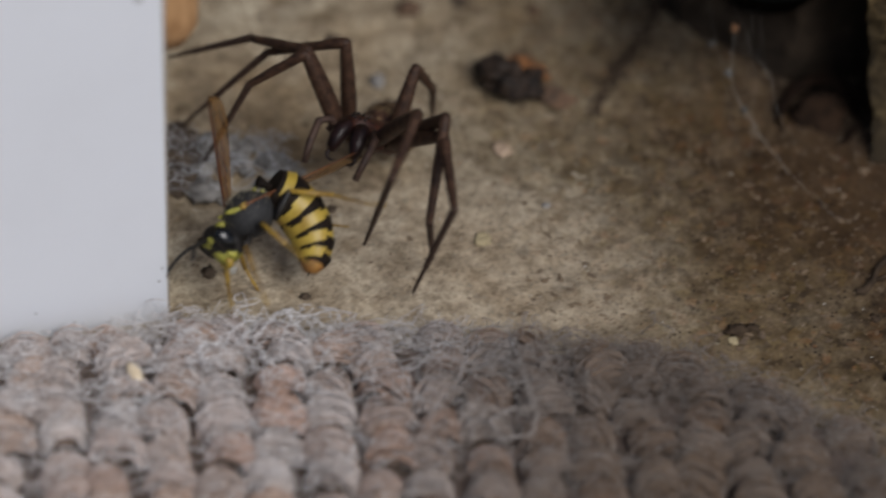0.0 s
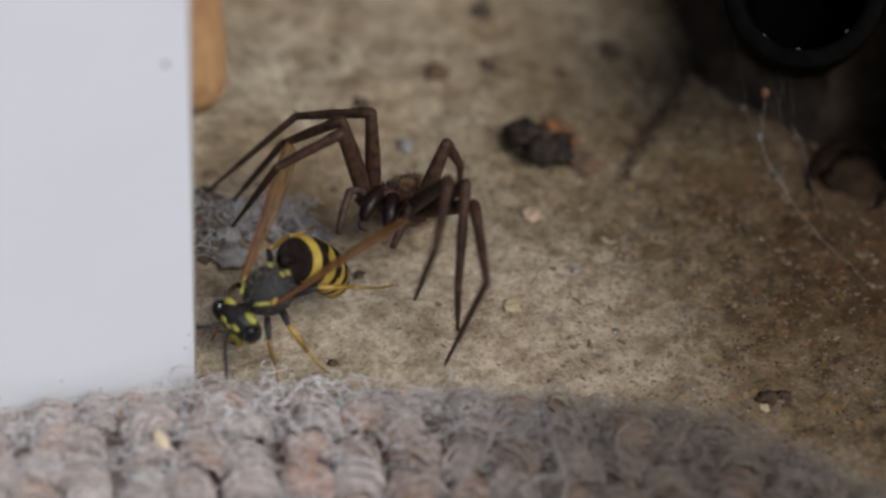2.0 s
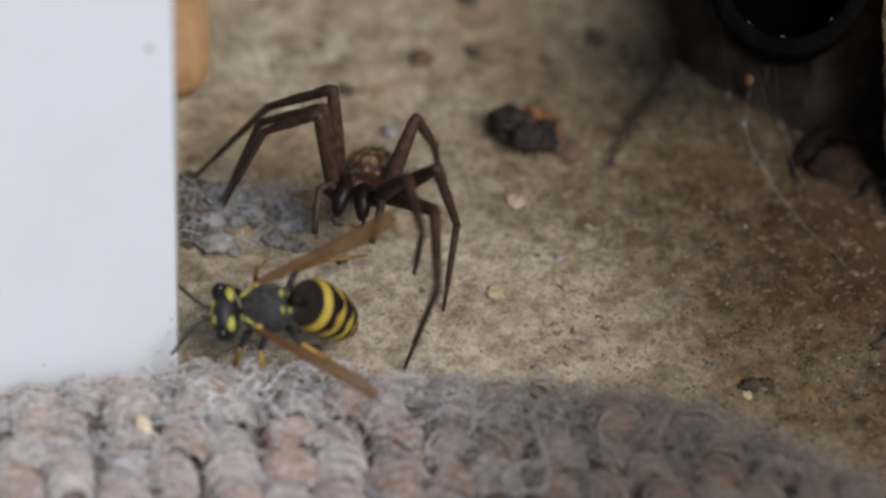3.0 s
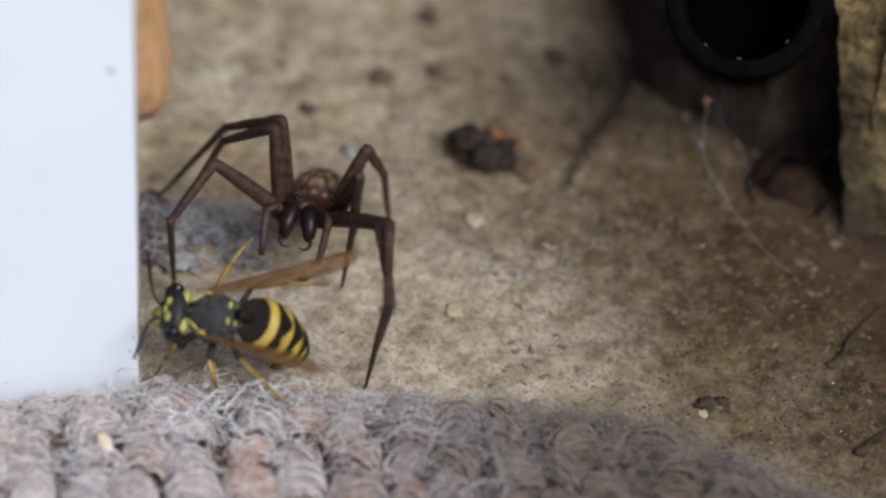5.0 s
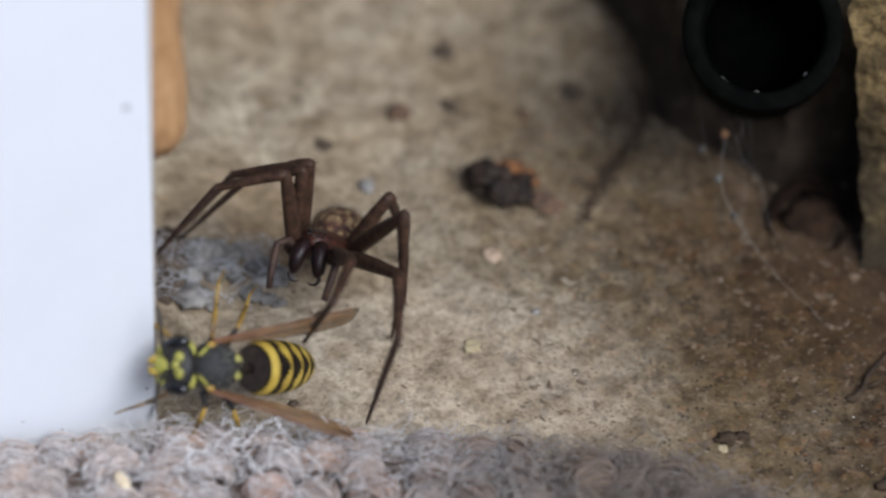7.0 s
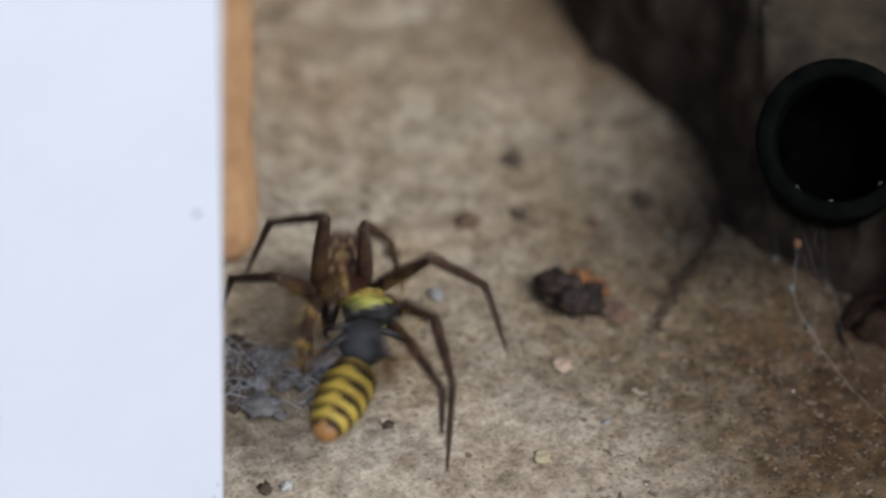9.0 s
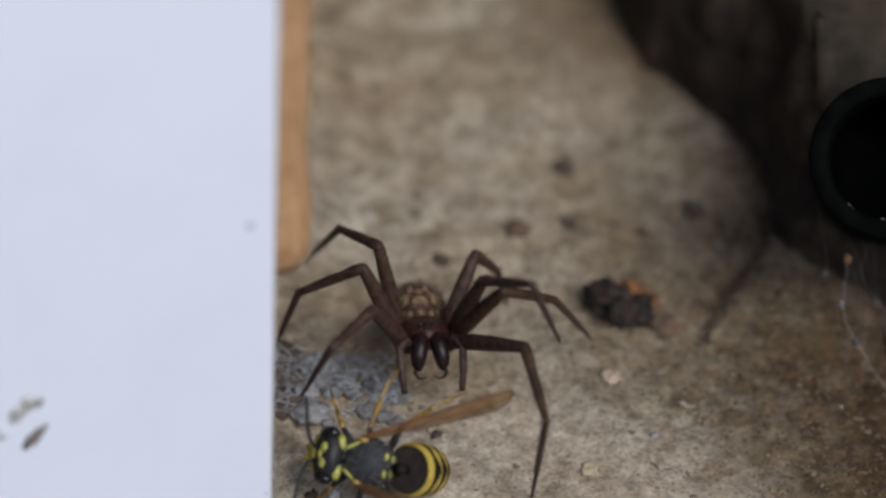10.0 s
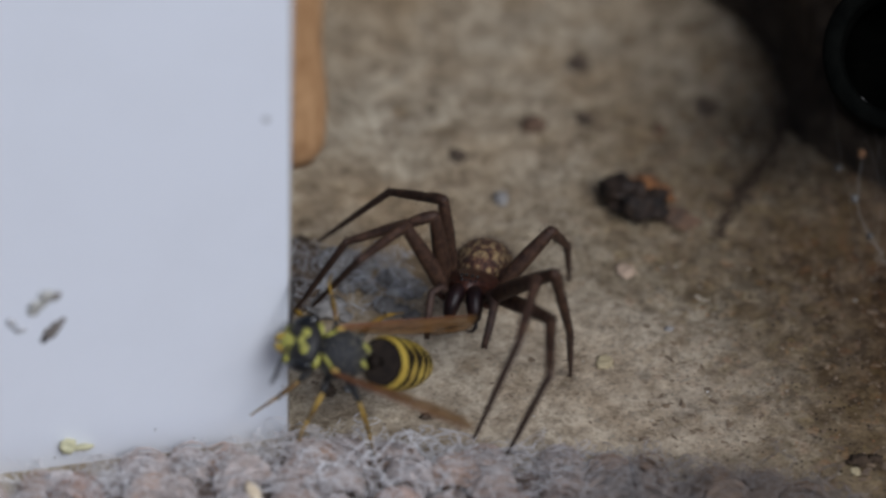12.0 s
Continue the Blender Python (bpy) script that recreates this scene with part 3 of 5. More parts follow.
def dirt_trail():
    """Crumbs of soil along a hairline crack."""
    rnd = random.Random(3)
    bm = bmesh.new()
    for _ in range(420):
        t = rnd.random()
        x, y = 17.6 - 5.4 * t + 0.8 * math.sin(t * 5) + rnd.gauss(0, 0.35 + 0.5 * (1 - t)), 35 - 21.0 * t + rnd.gauss(0, 0.5)
        s = rnd.uniform(0.1, 0.36)
        blob(bm, (x, y, floor_height(x, y)), (s, s * rnd.uniform(.6, 1.2), s * 0.5), 1, 1.0, 3)
    for _ in range(420):
        x = rnd.uniform(12, 38)
        y = 27 - (x - 12) * 0.35 + rnd.gauss(0, 3.5)
        s = rnd.uniform(0.08, 0.32)
        blob(bm, (x, y, floor_height(x, y)), (s, s * rnd.uniform(.6, 1.2), s * 0.6), 1, 1.0, 3)
    tagged(part("soil_crumbs", bm, CLOD, smooth=False), "dark soil crumbs along a crack and the block's foot", "soil", kind="stuff")


dirt_trail()


def grit():
    """Sand grains and pits too small to pick apart."""
    rnd = random.Random(8)
    for name, mat, n, lo, hi in (("pale_grit", GRAIN_PALE, 1400, 0.05, 0.2), ("dark_grit", GRAIN_DARK, 2600, 0.05, 0.2), ("glassy_grit", GRAIN_GLASS, 26, 0.05, 0.11)):
        bm = bmesh.new()
        for _ in range(n):
            x, y = rnd.uniform(-27, 40), rnd.uniform(-22, 60) if name != "glassy_grit" else rnd.uniform(-22, 10)
            if name == "dark_grit" and rnd.random() < 0.65:
                x, y = rnd.uniform(5, 40), rnd.uniform(-30, 22)
            if name == "pale_grit" and x > 12 and rnd.random() < 0.92:
                continue
            s = rnd.uniform(lo, hi) * (1.0 if rnd.random() < 0.93 else 2.0)
            blob(bm, (x, y, floor_height(x, y) + s * 0.1), (s * rnd.uniform(.8, 1.9), s * rnd.uniform(.5, 1.0), s * 0.3), 1, 1.3, 3.0, Euler((0, 0, rnd.gauss(0, 0.7))).to_matrix())
        ob = part(name, bm, mat, smooth=False)
        tagged(ob, {"pale_grit": "scattered pale sand grains on concrete", "dark_grit": "scattered dark soil grains on concrete", "glassy_grit": "scattered glassy quartz grains on concrete"}[name], "grit", kind="stuff")


GRAIN_PALE = plain("pale grain", (0.32, 0.27, 0.20), (0.22, 0.18, 0.12), 0.8, 0.4)
GRAIN_DARK = plain("dark grain", (0.10, 0.07, 0.046), (0.18, 0.125, 0.075), 0.9, 0.4)
GRAIN_GLASS = plain("quartz grain", (0.7, 0.68, 0.62), (0.6, 0.57, 0.5), 0.12, 0.4)
grit()


# ---- carpet ----
def wool_material(name, stops, sheen=0.3, tinted=0.62, hairy=0.5):
    m = Mat(name, 0.85, spec=0.2)
    geo = m.node("ShaderNodeNewGeometry")
    spot = m.node("ShaderNodeMapping")
    spot.inputs["Scale"].default_value = (1000, 1000, 1000)
    m.link(geo.outputs["Position"], spot.inputs["Vector"])
    m.co = spot.outputs[0]
    own, streak = m.node("ShaderNodeTexCoord"), m.node("ShaderNodeMapping")
    streak.inputs["Scale"].default_value = (220, 3200, 3200)
    m.link(own.outputs["Object"], streak.inputs["Vector"])
    world_co, m.co = m.co, streak.outputs[0]
    lines = m.noise(1.0, 2, 0.5)
    hair_lines = m.noise(0.5, 4, 0.65)
    m.co = world_co
    f = m.math("ADD", m.math("MULTIPLY", lines, 0.75), m.math("SUBTRACT", m.math("MULTIPLY", m.noise(0.15, 3, 0.6), 2.0), 0.87))
    c = m.ramp(f, stops)
    each = m.node("ShaderNodeObjectInfo")
    tint = m.ramp(each.outputs["Random"], [(0.0, (0.56, 0.22, 0.085)), (0.16, (0.36, 0.19, 0.125)), (0.3, (0.74, 0.72, 0.72)), (0.46, (0.33, 0.19, 0.135)), (0.62, (0.60, 0.58, 0.58)), (0.76, (0.56, 0.31, 0.17)), (0.88, (0.44, 0.36, 0.325)), (1.0, (0.88, 0.86, 0.86))])
    c = m.mix(tinted, c, tint)
    fine = m.ramp(hair_lines, [(0.30, (0.12, 0.08, 0.062)), (0.42, (0.33, 0.235, 0.18)), (0.5, (0.52, 0.48, 0.46)), (0.56, (0.30, 0.20, 0.14)), (0.66, (0.80, 0.78, 0.78))])
    c = m.mix(hairy, c, fine)
    c = m.mix(m.ramp(m.noise(1.4, 3), [(0.34, 0.4), (0.52, 0.0)]), c, (0.09, 0.062, 0.048))
    # brown dirt and the right side's dimmer light, mixed in as one tint
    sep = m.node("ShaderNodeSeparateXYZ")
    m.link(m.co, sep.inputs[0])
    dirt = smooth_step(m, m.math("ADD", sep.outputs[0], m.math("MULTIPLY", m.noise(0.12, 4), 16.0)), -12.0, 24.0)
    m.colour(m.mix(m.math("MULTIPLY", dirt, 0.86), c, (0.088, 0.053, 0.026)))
    m.b.inputs["Sheen Weight"].default_value = sheen
    return m.m


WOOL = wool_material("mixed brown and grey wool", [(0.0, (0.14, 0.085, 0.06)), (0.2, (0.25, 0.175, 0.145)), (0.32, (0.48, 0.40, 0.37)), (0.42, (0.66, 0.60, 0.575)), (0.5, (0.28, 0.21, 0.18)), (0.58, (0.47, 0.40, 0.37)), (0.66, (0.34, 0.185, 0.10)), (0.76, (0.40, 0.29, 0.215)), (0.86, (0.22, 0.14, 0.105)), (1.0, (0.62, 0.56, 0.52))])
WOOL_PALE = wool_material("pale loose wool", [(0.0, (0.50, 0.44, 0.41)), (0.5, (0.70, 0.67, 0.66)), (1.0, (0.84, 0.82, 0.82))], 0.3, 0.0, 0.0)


def carpet_edge(x):
    """The far edge of the carpet, y in millimetres."""
    y = -18.6
    if x < -27:
        y = -18.6 + (x + 27) * 0.32
    if x > 8:
        y = -18.6 - ((x - 8) / 24.0) ** 2 * 8.0
    return y + 0.5 * noise.noise(Vector((x * 0.35, 0, 7)))


def loop_mesh(rnd):
    """One pile loop: a thick bundle of fine fibres arching over from side to side."""
    bm = bmesh.new()
    blob(bm, (0, 0.1, 0.6), (1.3, 0.9, 0.95), 2, 0.25, 1.5)
    core = len(bm.faces)
    swirl, line, rads = rnd.uniform(-.3, .3), [], []
    for k in range(64):
        a = rnd.uniform(-1, 1)
        b = rnd.uniform(0.25, 1)
        w, h = 1.8 * (0.62 + 0.40 * b), 2.0 * (0.50 + 0.52 * b)
        y0 = a * 1.05 * math.sqrt(max(0.05, 1 - 0.75 * b * b))
        lean = rnd.gauss(0.35, 0.35)
        lift = rnd.uniform(0.1, 0.6) if rnd.random() < 0.15 else 0.0
        ph = rnd.uniform(0, 6)
        pts, rad = [], []
        for i in range(8):
            t = math.pi * i / 7
            j = 0.16 * math.sin(ph + 2.3 * t)
            pts.append((-w * math.cos(t) + j, y0 + lean * math.sin(t) + swirl * math.cos(t) + 0.12 * math.cos(ph + 3 * t), (h + lift) * abs(math.sin(t)) ** 0.75 + 0.05 + j * 0.5))
            rad.append(0.085 * rnd.uniform(0.55, 1.6))
        line += pts[::-1] if k % 2 else pts
        rads += rad
    tube(bm, line, rads, 4)
    # the core wears the dark backing colour as shade between the fibres
    for i, f in enumerate(bm.faces):
        f.material_index = 1 if i < core else 0
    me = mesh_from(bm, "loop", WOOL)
    me.materials.append(CARPET_BASE)
    return me


def carpet():
    ob = thing("carpet", "looped wool carpet in mixed brown and grey, frayed edge", "carpet", pose(0, 0, 0))
    bm = bmesh.new()
    xs = np.concatenate(([-400], np.linspace(-90, 75, 110), [400]))
    top, low, near = [], [], []
    for x in xs:
        y = carpet_edge(max(-90, min(75, x))) - 0.8
        top.append(bm.verts.new((x * MM, (y - 1.2) * MM, 1.3 * MM)))
        low.append(bm.verts.new((x * MM, y * MM, 0.0)))
        near.append(bm.verts.new((x * MM, -700 * MM, 1.3 * MM)))
    for i in range(len(xs) - 1):
        bm.faces.new((low[i], low[i + 1], top[i + 1], top[i]))
        bm.faces.new((top[i], top[i + 1], near[i + 1], near[i]))
    part("backing", bm, CARPET_BASE, ob)
    rnd = random.Random(11)
    kinds = [loop_mesh(rnd) for _ in range(11)]
    n = 0
    lag = [rnd.uniform(-1.4, 1.4) for _ in range(22)]
    for r in range(13):
        for c in range(22):
            x = -53 + c * 4.6 + rnd.uniform(-.5, .5) + 0.16 * r + 0.75 * math.sin(r * 1.1 + c * 2.3) * (1.6 if r < 2 else 0.8)
            y = carpet_edge(x) - 1.9 - r * 3.8 + (lag[c] if r else 0) + rnd.uniform(-.6, .6)
            if y < -60 or n >= 300:
                continue
            s = rnd.uniform(1.02, 1.30)
            z = 0.9 if r else 0.0
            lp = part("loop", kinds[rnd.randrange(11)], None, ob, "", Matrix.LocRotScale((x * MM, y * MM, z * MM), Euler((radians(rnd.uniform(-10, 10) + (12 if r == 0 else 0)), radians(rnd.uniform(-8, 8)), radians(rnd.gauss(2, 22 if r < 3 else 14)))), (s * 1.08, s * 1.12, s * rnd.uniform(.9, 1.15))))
            n += 1
    bm = bmesh.new()
    for _ in range(95):
        # long curling hairs that lie over the edge
        x = rnd.uniform(-30, 34)
        e = carpet_edge(x)
        p = Vector((x, e - rnd.uniform(1, 10), 4.2))
        a, l = rnd.uniform(0, 6.28), rnd.uniform(4, 11)
        q = p + Vector((math.cos(a) * l, abs(math.sin(a)) * l * 0.6, 0))
        strand(bm, p, (q.x, q.y, 4.0 if q.y < carpet_edge(q.x) - 2 else 0.4), -1.0, rnd.uniform(0.03, 0.06), 3.2, 18)
    for _ in range(1600):
        x = rnd.uniform(-58, 40)
        e = carpet_edge(x)
        y = e - abs(rnd.gauss(0, 14)) + 0.9
        a, l = rnd.gauss(0, 0.75), rnd.uniform(1.5, 6)
        d = Vector((math.cos(a), math.sin(a), 0)) * l
        z = 3.3 if y < e - 2 else 0.9
        p = Vector((x, y, z + rnd.uniform(-.6, .8)))
        strand(bm, p - d * 0.5, p + d * 0.5, rnd.uniform(-.8, .5), rnd.uniform(0.02, 0.05), 1.8, 9)
    for _ in range(320):
        x = rnd.uniform(-30, 30)
        e = carpet_edge(x)
        p = Vector((x, e - rnd.uniform(0, 3), 1.6))
        q = p + Vector((rnd.uniform(-2.5, 2.5), rnd.uniform(0.5, 2.5), rnd.uniform(-1.2, 1.2)))
        strand(bm, p, (q.x, q.y, max(0.2, q.z)), -0.5, rnd.uniform(0.015, 0.035), 0.8, 8)
    tagged(part("fibre_fuzz", bm, WOOL_PALE, ob, "loose pale wool fibres"), kind="stuff")
    # a long loose thread that loops over the pile
    bm = bmesh.new()
    pts = [(4.2, -19.8, 2.2), (4.6, -23, 3.9), (5.6, -27.5, 4.4), (6.6, -31.5, 4.3), (6.2, -33.8, 4.1), (3.6, -34.2, 4.0), (2.6, -32.3, 4.2), (4.4, -30.9, 4.4), (6.5, -30.6, 4.3)]
    tube(bm, pts, 0.11, 6)
    tube(bm, [(p[0] + 0.25, p[1] + 0.1, p[2] + 0.1) for p in pts[:6]], 0.06, 5)
    part("loose_thread", bm, WOOL_PALE, ob, "long loose grey thread")
    bm = bmesh.new()
    blob(bm, (-28.6, -27.6, 3.5), (0.62, 1.25, 0.35), 2, 0.3, 2, Euler((0, 0, radians(25))).to_matrix())
    part("wood_chip", bm, CREAM_CHIP, ob, "cream chip of wood caught in the pile")


CREAM_CHIP = plain("cream chip", (0.72, 0.60, 0.42), (0.6, 0.48, 0.32), 0.6, 0.6)
carpet()



# ---- spider ----
def spider_brown(name, a, b, rough=0.6):
    m = Mat(name, rough, spec=0.22)
    n = m.noise(1.3, 5, 0.7)
    f = m.noise(6.0, 3)
    m.colour(m.mix(m.ramp(n, [(0.36, 0.0), (0.62, 1.0)]), a, b))
    m.bump(m.math("ADD", n, m.math("MULTIPLY", f, 0.5)), 0.06, 0.7)
    return m.m


LEG_BROWN = spider_brown("leg brown", (0.021, 0.011, 0.0075), (0.066, 0.034, 0.020))
TIP_BROWN = spider_brown("leg tip brown", (0.03, 0.018, 0.014), (0.065, 0.038, 0.027))
CARAPACE = spider_brown("carapace red-brown", (0.018, 0.009, 0.007), (0.062, 0.022, 0.013), 0.4)
JAW = spider_brown("jaw black-brown", (0.006, 0.0035, 0.0035), (0.018, 0.008, 0.007), 0.36)
EYE_BLACK = plain("eye black", (0.004, 0.004, 0.004), (0.006, 0.006, 0.006), 0.08, 1.0)
HAIR = plain("dark hair", (0.04, 0.025, 0.018), (0.07, 0.045, 0.03), 0.6, 1.0)


def abdomen_mottle():
    m = Mat("mottled abdomen", 0.75, spec=0.3)
    sep = m.node("ShaderNodeSeparateXYZ")
    m.link(m.co, sep.inputs[0])
    ax = m.math("ABSOLUTE", sep.outputs["X"])
    comb = m.node("ShaderNodeCombineXYZ")
    m.link(ax, comb.inputs[0])
    m.link(sep.outputs["Y"], comb.inputs[1])
    m.link(sep.outputs["Z"], comb.inputs[2])
    n = m.node("ShaderNodeTexNoise")
    n.inputs["Scale"].default_value, n.inputs["Detail"].default_value = 1.5, 4
    m.link(comb.outputs[0], n.inputs["Vector"])
    c = m.ramp(n.outputs["Fac"], [(0.40, (0.045, 0.020, 0.014)), (0.50, (0.13, 0.062, 0.032)), (0.56, (0.33, 0.235, 0.11)), (0.68, (0.24, 0.15, 0.068))])
    fine = m.noise(4.0, 4, 0.7)
    m.colour(m.mix(m.ramp(fine, [(0.38, 0.55), (0.52, 0.0)]), c, (0.05, 0.022, 0.015)))
    m.bump(fine, 0.1, 0.8)
    return m.m


MOTTLED = abdomen_mottle()


def hairs(bm, pts, radii, count, rnd, length=0.5, lean=0.5):
    """Short bristles on a tube."""
    pts = [Vector(p) for p in pts]
    for _ in range(count):
        k = rnd.randrange(len(pts) - 1)
        t = rnd.random()
        p, d = pts[k].lerp(pts[k + 1], t), (pts[k + 1] - pts[k]).normalized()
        o = d.orthogonal().normalized()
        o = Matrix.Rotation(rnd.uniform(0, 6.283), 3, d) @ o
        r = radii[k] + (radii[k + 1] - radii[k]) * t
        s = p + o * r * 0.9
        tube(bm, [s, s + (o + d * lean) * length * rnd.uniform(.5, 1.1)], [0.022, 0.006], 3, False)


def leg_segment(name, length, profile, material, parent, rnd, n_hair, label=""):
    """A leg piece along its own x axis."""
    bm = bmesh.new()
    pts = [(length * s, 0, z) for s, _, z in profile]
    rad = [r for _, r, _ in profile]
    tube(bm, pts, rad, 12)
    hairs(bm, pts, rad, n_hair, rnd)
    return part(name, bm, material, parent, label)


FEMUR = [(-0.04, 0.349, 0), (0.0, 0.515, 0), (0.08, 0.681, 0.04), (0.3, 0.764, 0.12), (0.6, 0.714, 0.1), (0.85, 0.598, 0.03), (0.97, 0.548, 0), (1.02, 0.373, 0)]
TIBIA = [(-0.05, 0.29, 0), (0.0, 0.515, 0.02), (0.1, 0.548, 0.08), (0.24, 0.498, 0.06), (0.28, 0.448, 0.03), (0.5, 0.481, 0.05), (0.8, 0.398, 0.02), (0.97, 0.365, 0), (1.02, 0.232, 0)]
METATARSUS = [(-0.03, 0.207, 0), (0.0, 0.357, 0), (0.08, 0.349, 0.02), (0.5, 0.29, 0.02), (0.66, 0.257, 0), (0.68, 0.224, 0), (0.9, 0.174, 0), (0.985, 0.133, 0), (1.0, 0.066, -0.03)]
HIPS = {"X": (2.3, -1.8, -0.4), "Y": (2.5, 0.2, -0.4), "Z": (2.1, 2.0, -0.4), "E": (-2.1, 2.2, -0.4), "G": (-2.5, 0.8, -0.4), "F": (-2.5, -0.6, -0.4), "D": (-2.1, -2.0, -0.4)}
LENGTHS = {"X": (10.11, 9.00, 13.39), "Y": (9.04, 8.33, 11.98), "Z": (8.66, 6.63, 11.70), "D": (7.58, 6.34, 8.15), "E": (12.29, 8.28, 14.31), "F": (13.50, 9.37, 9.21), "G": (11.72, 9.35, 13.97)}


def build_spider():
    rnd = random.Random(21)
    sp = thing("spider", "large dark brown house spider with mottled abdomen on concrete", "spider")
    bm = bmesh.new()
    for v in blob(bm, (0, 0, 0), (2.55, 3.4, 1.55), 4, 0.06, 1.5):
        y = v.co.y / MM
        if y > 0.8:
            v.co.x *= 1 - 0.13 * min(2.6, y - 0.8)
            v.co.z += 0.22 * MM * min(2.4, y - 0.8)
        v.co.z += -0.35 * MM * math.exp(-((v.co.x / MM) ** 2 + ((y + 1.0)) ** 2) / 0.5) if v.co.z > 0 else 0
    pro = part("cephalothorax", bm, CARAPACE, sp, "dark red-brown front body")
    bm = bmesh.new()
    for k in range(170):
        a, b = rnd.uniform(0, 6.283), rnd.uniform(-2.8, 2.6)
        w = 2.4 * math.sqrt(max(0, 1 - (b / 3.3) ** 2))
        p = Vector((w * math.cos(a), b, 1.5 * math.sqrt(max(0, 1 - (b / 3.4) ** 2)) * abs(math.sin(a))))
        tube(bm, [p, p * 1.0 + Vector((math.cos(a) * .2, 0.25, abs(math.sin(a)) * .35))], [0.02, 0.006], 3, False)
    part("bristles", bm, HAIR, pro)
    for x, y, z, r in ((0.22, 3.12, 1.10, 0.17), (-0.22, 3.12, 1.10, 0.17), (0.62, 2.95, 1.12, 0.18), (-0.62, 2.95, 1.12, 0.18), (0.27, 2.72, 1.52, 0.16), (-0.27, 2.72, 1.52, 0.16), (0.72, 2.5, 1.42, 0.16), (-0.72, 2.5, 1.42, 0.16)):
        bm = bmesh.new()
        blob(bm, (x, y, z), (r, r, r), 2)
        part("eye", bm, EYE_BLACK, pro)
    for s in (1, -1):
        bm = bmesh.new()
        tube(bm, [(0.6 * s, 2.3, 0.3), (0.74 * s, 3.2, 0.15), (0.9 * s, 3.75, -0.4), (1.06 * s, 4.05, -1.2), (1.14 * s, 4.1, -2.0), (1.08 * s, 4.05, -2.5)], [0.5, 0.74, 0.82, 0.76, 0.6, 0.3], 14)
        ch = part("chelicera", bm, JAW, sp, "glossy black jaw")
        bm = bmesh.new()
        tube(bm, [(1.25 * s, 4.1, -2.2), (1.42 * s, 4.25, -2.75), (1.18 * s, 4.35, -3.15), (0.72 * s, 4.3, -3.25), (0.35 * s, 4.25, -3.05)], [0.24, 0.2, 0.15, 0.1, 0.02], 8)
        part("fang", bm, JAW, ch)
        bm = bmesh.new()
        pts = [(1.3 * s, 2.6, -0.6), (2.3 * s, 3.9, 0.3), (2.9 * s, 4.9, -0.2), (2.8 * s, 5.6, -2.4), (2.6 * s, 5.9, -4.2)]
        rad = [0.34, 0.40, 0.38, 0.36, 0.28]
        tube(bm, pts, rad, 8)
        hairs(bm, pts, rad, 60, rnd, 0.4)
        part("palp", bm, TIP_BROWN, sp, "dark brown feeler")
    bm = bmesh.new()
    for v in blob(bm, (0, -6.3, 0.9), (2.75, 4.0, 2.45), 4, 0.05, 1.4):
        t = (v.co.y / MM + 6.3) / 4.0
        v.co.x *= 1 - 0.16 * max(0, t) ** 2
    ab = part("abdomen", bm, MOTTLED, sp, "mottled yellow-brown abdomen")
    bm = bmesh.new()
    for k in range(420):
        a, b = rnd.uniform(0, math.pi), rnd.uniform(-3.7, 3.7)
        w = math.sqrt(max(0, 1 - (b / 4.0) ** 2))
        p = Vector((2.7 * w * math.cos(a), -6.3 + b, 0.9 + 2.4 * w * math.sin(a)))
        o = Vector((math.cos(a), -0.5, math.sin(a))) * rnd.uniform(.25, .55)
        tube(bm, [p, p + o], [0.022, 0.006], 3, False)
    part("bristles", bm, HAIR, ab)
    for s in (1, -1):
        bm = bmesh.new()
        tube(bm, [(0.35 * s, -9.8, 0.5), (0.55 * s, -11.1, 0.7), (0.6 * s, -11.6, 0.8)], [0.3, 0.2, 0.08], 8)
        part("spinneret", bm, TIP_BROWN, ab)
    for s in (1, -1):
        for y in (2.1, 0.8, -0.6, -1.9):
            bm = bmesh.new()
            tube(bm, [(0.7 * s, y * 0.7, -0.9), (2.0 * s, y, -0.7), (2.75 * s, y * 1.08, -0.3)], [0.5, 0.7, 0.55], 10)
            part("coxa", bm, CARAPACE, sp)
    parts = {}
    for key, (lf, lt, lm) in LENGTHS.items():
        parts[key] = (leg_segment("femur", lf, FEMUR, LEG_BROWN, sp, rnd, 60), leg_segment("tibia", lt, TIBIA, LEG_BROWN, sp, rnd, 55),
                      leg_segment("metatarsus", lm, METATARSUS, TIP_BROWN, sp, rnd, 70))
    return sp, parts


# ---- wasp ----
WASP_BLACK = plain("wasp black", (0.010, 0.009, 0.009), (0.024, 0.021, 0.019), 0.55, 1.2, 0.35)
WASP_BAND = plain("wasp band black", (0.008, 0.006, 0.005), (0.02, 0.014, 0.010), 0.7, 1.2, 0.08)
WASP_VELVET = plain("hairy wasp black", (0.014, 0.014, 0.015), (0.035, 0.034, 0.034), 0.7, 3.0, 0.3, 0.15)
WASP_YELLOW = plain("wasp yellow", (0.45, 0.325, 0.05), (0.31, 0.20, 0.028), 0.45, 0.8)
WASP_TIP = plain("rusty wasp tail tip", (0.36, 0.17, 0.04), (0.16, 0.07, 0.02), 0.5, 0.9)
WASP_LIME = plain("pale wasp yellow", (0.38, 0.36, 0.06), (0.22, 0.20, 0.035), 0.5, 1.0)
WASP_LEG = plain("wasp leg yellow", (0.40, 0.25, 0.035), (0.11, 0.055, 0.015), 0.45, 0.5)
PALE_HAIR = plain("pale hair", (0.40, 0.36, 0.26), (0.3, 0.26, 0.18), 0.6, 1.0)


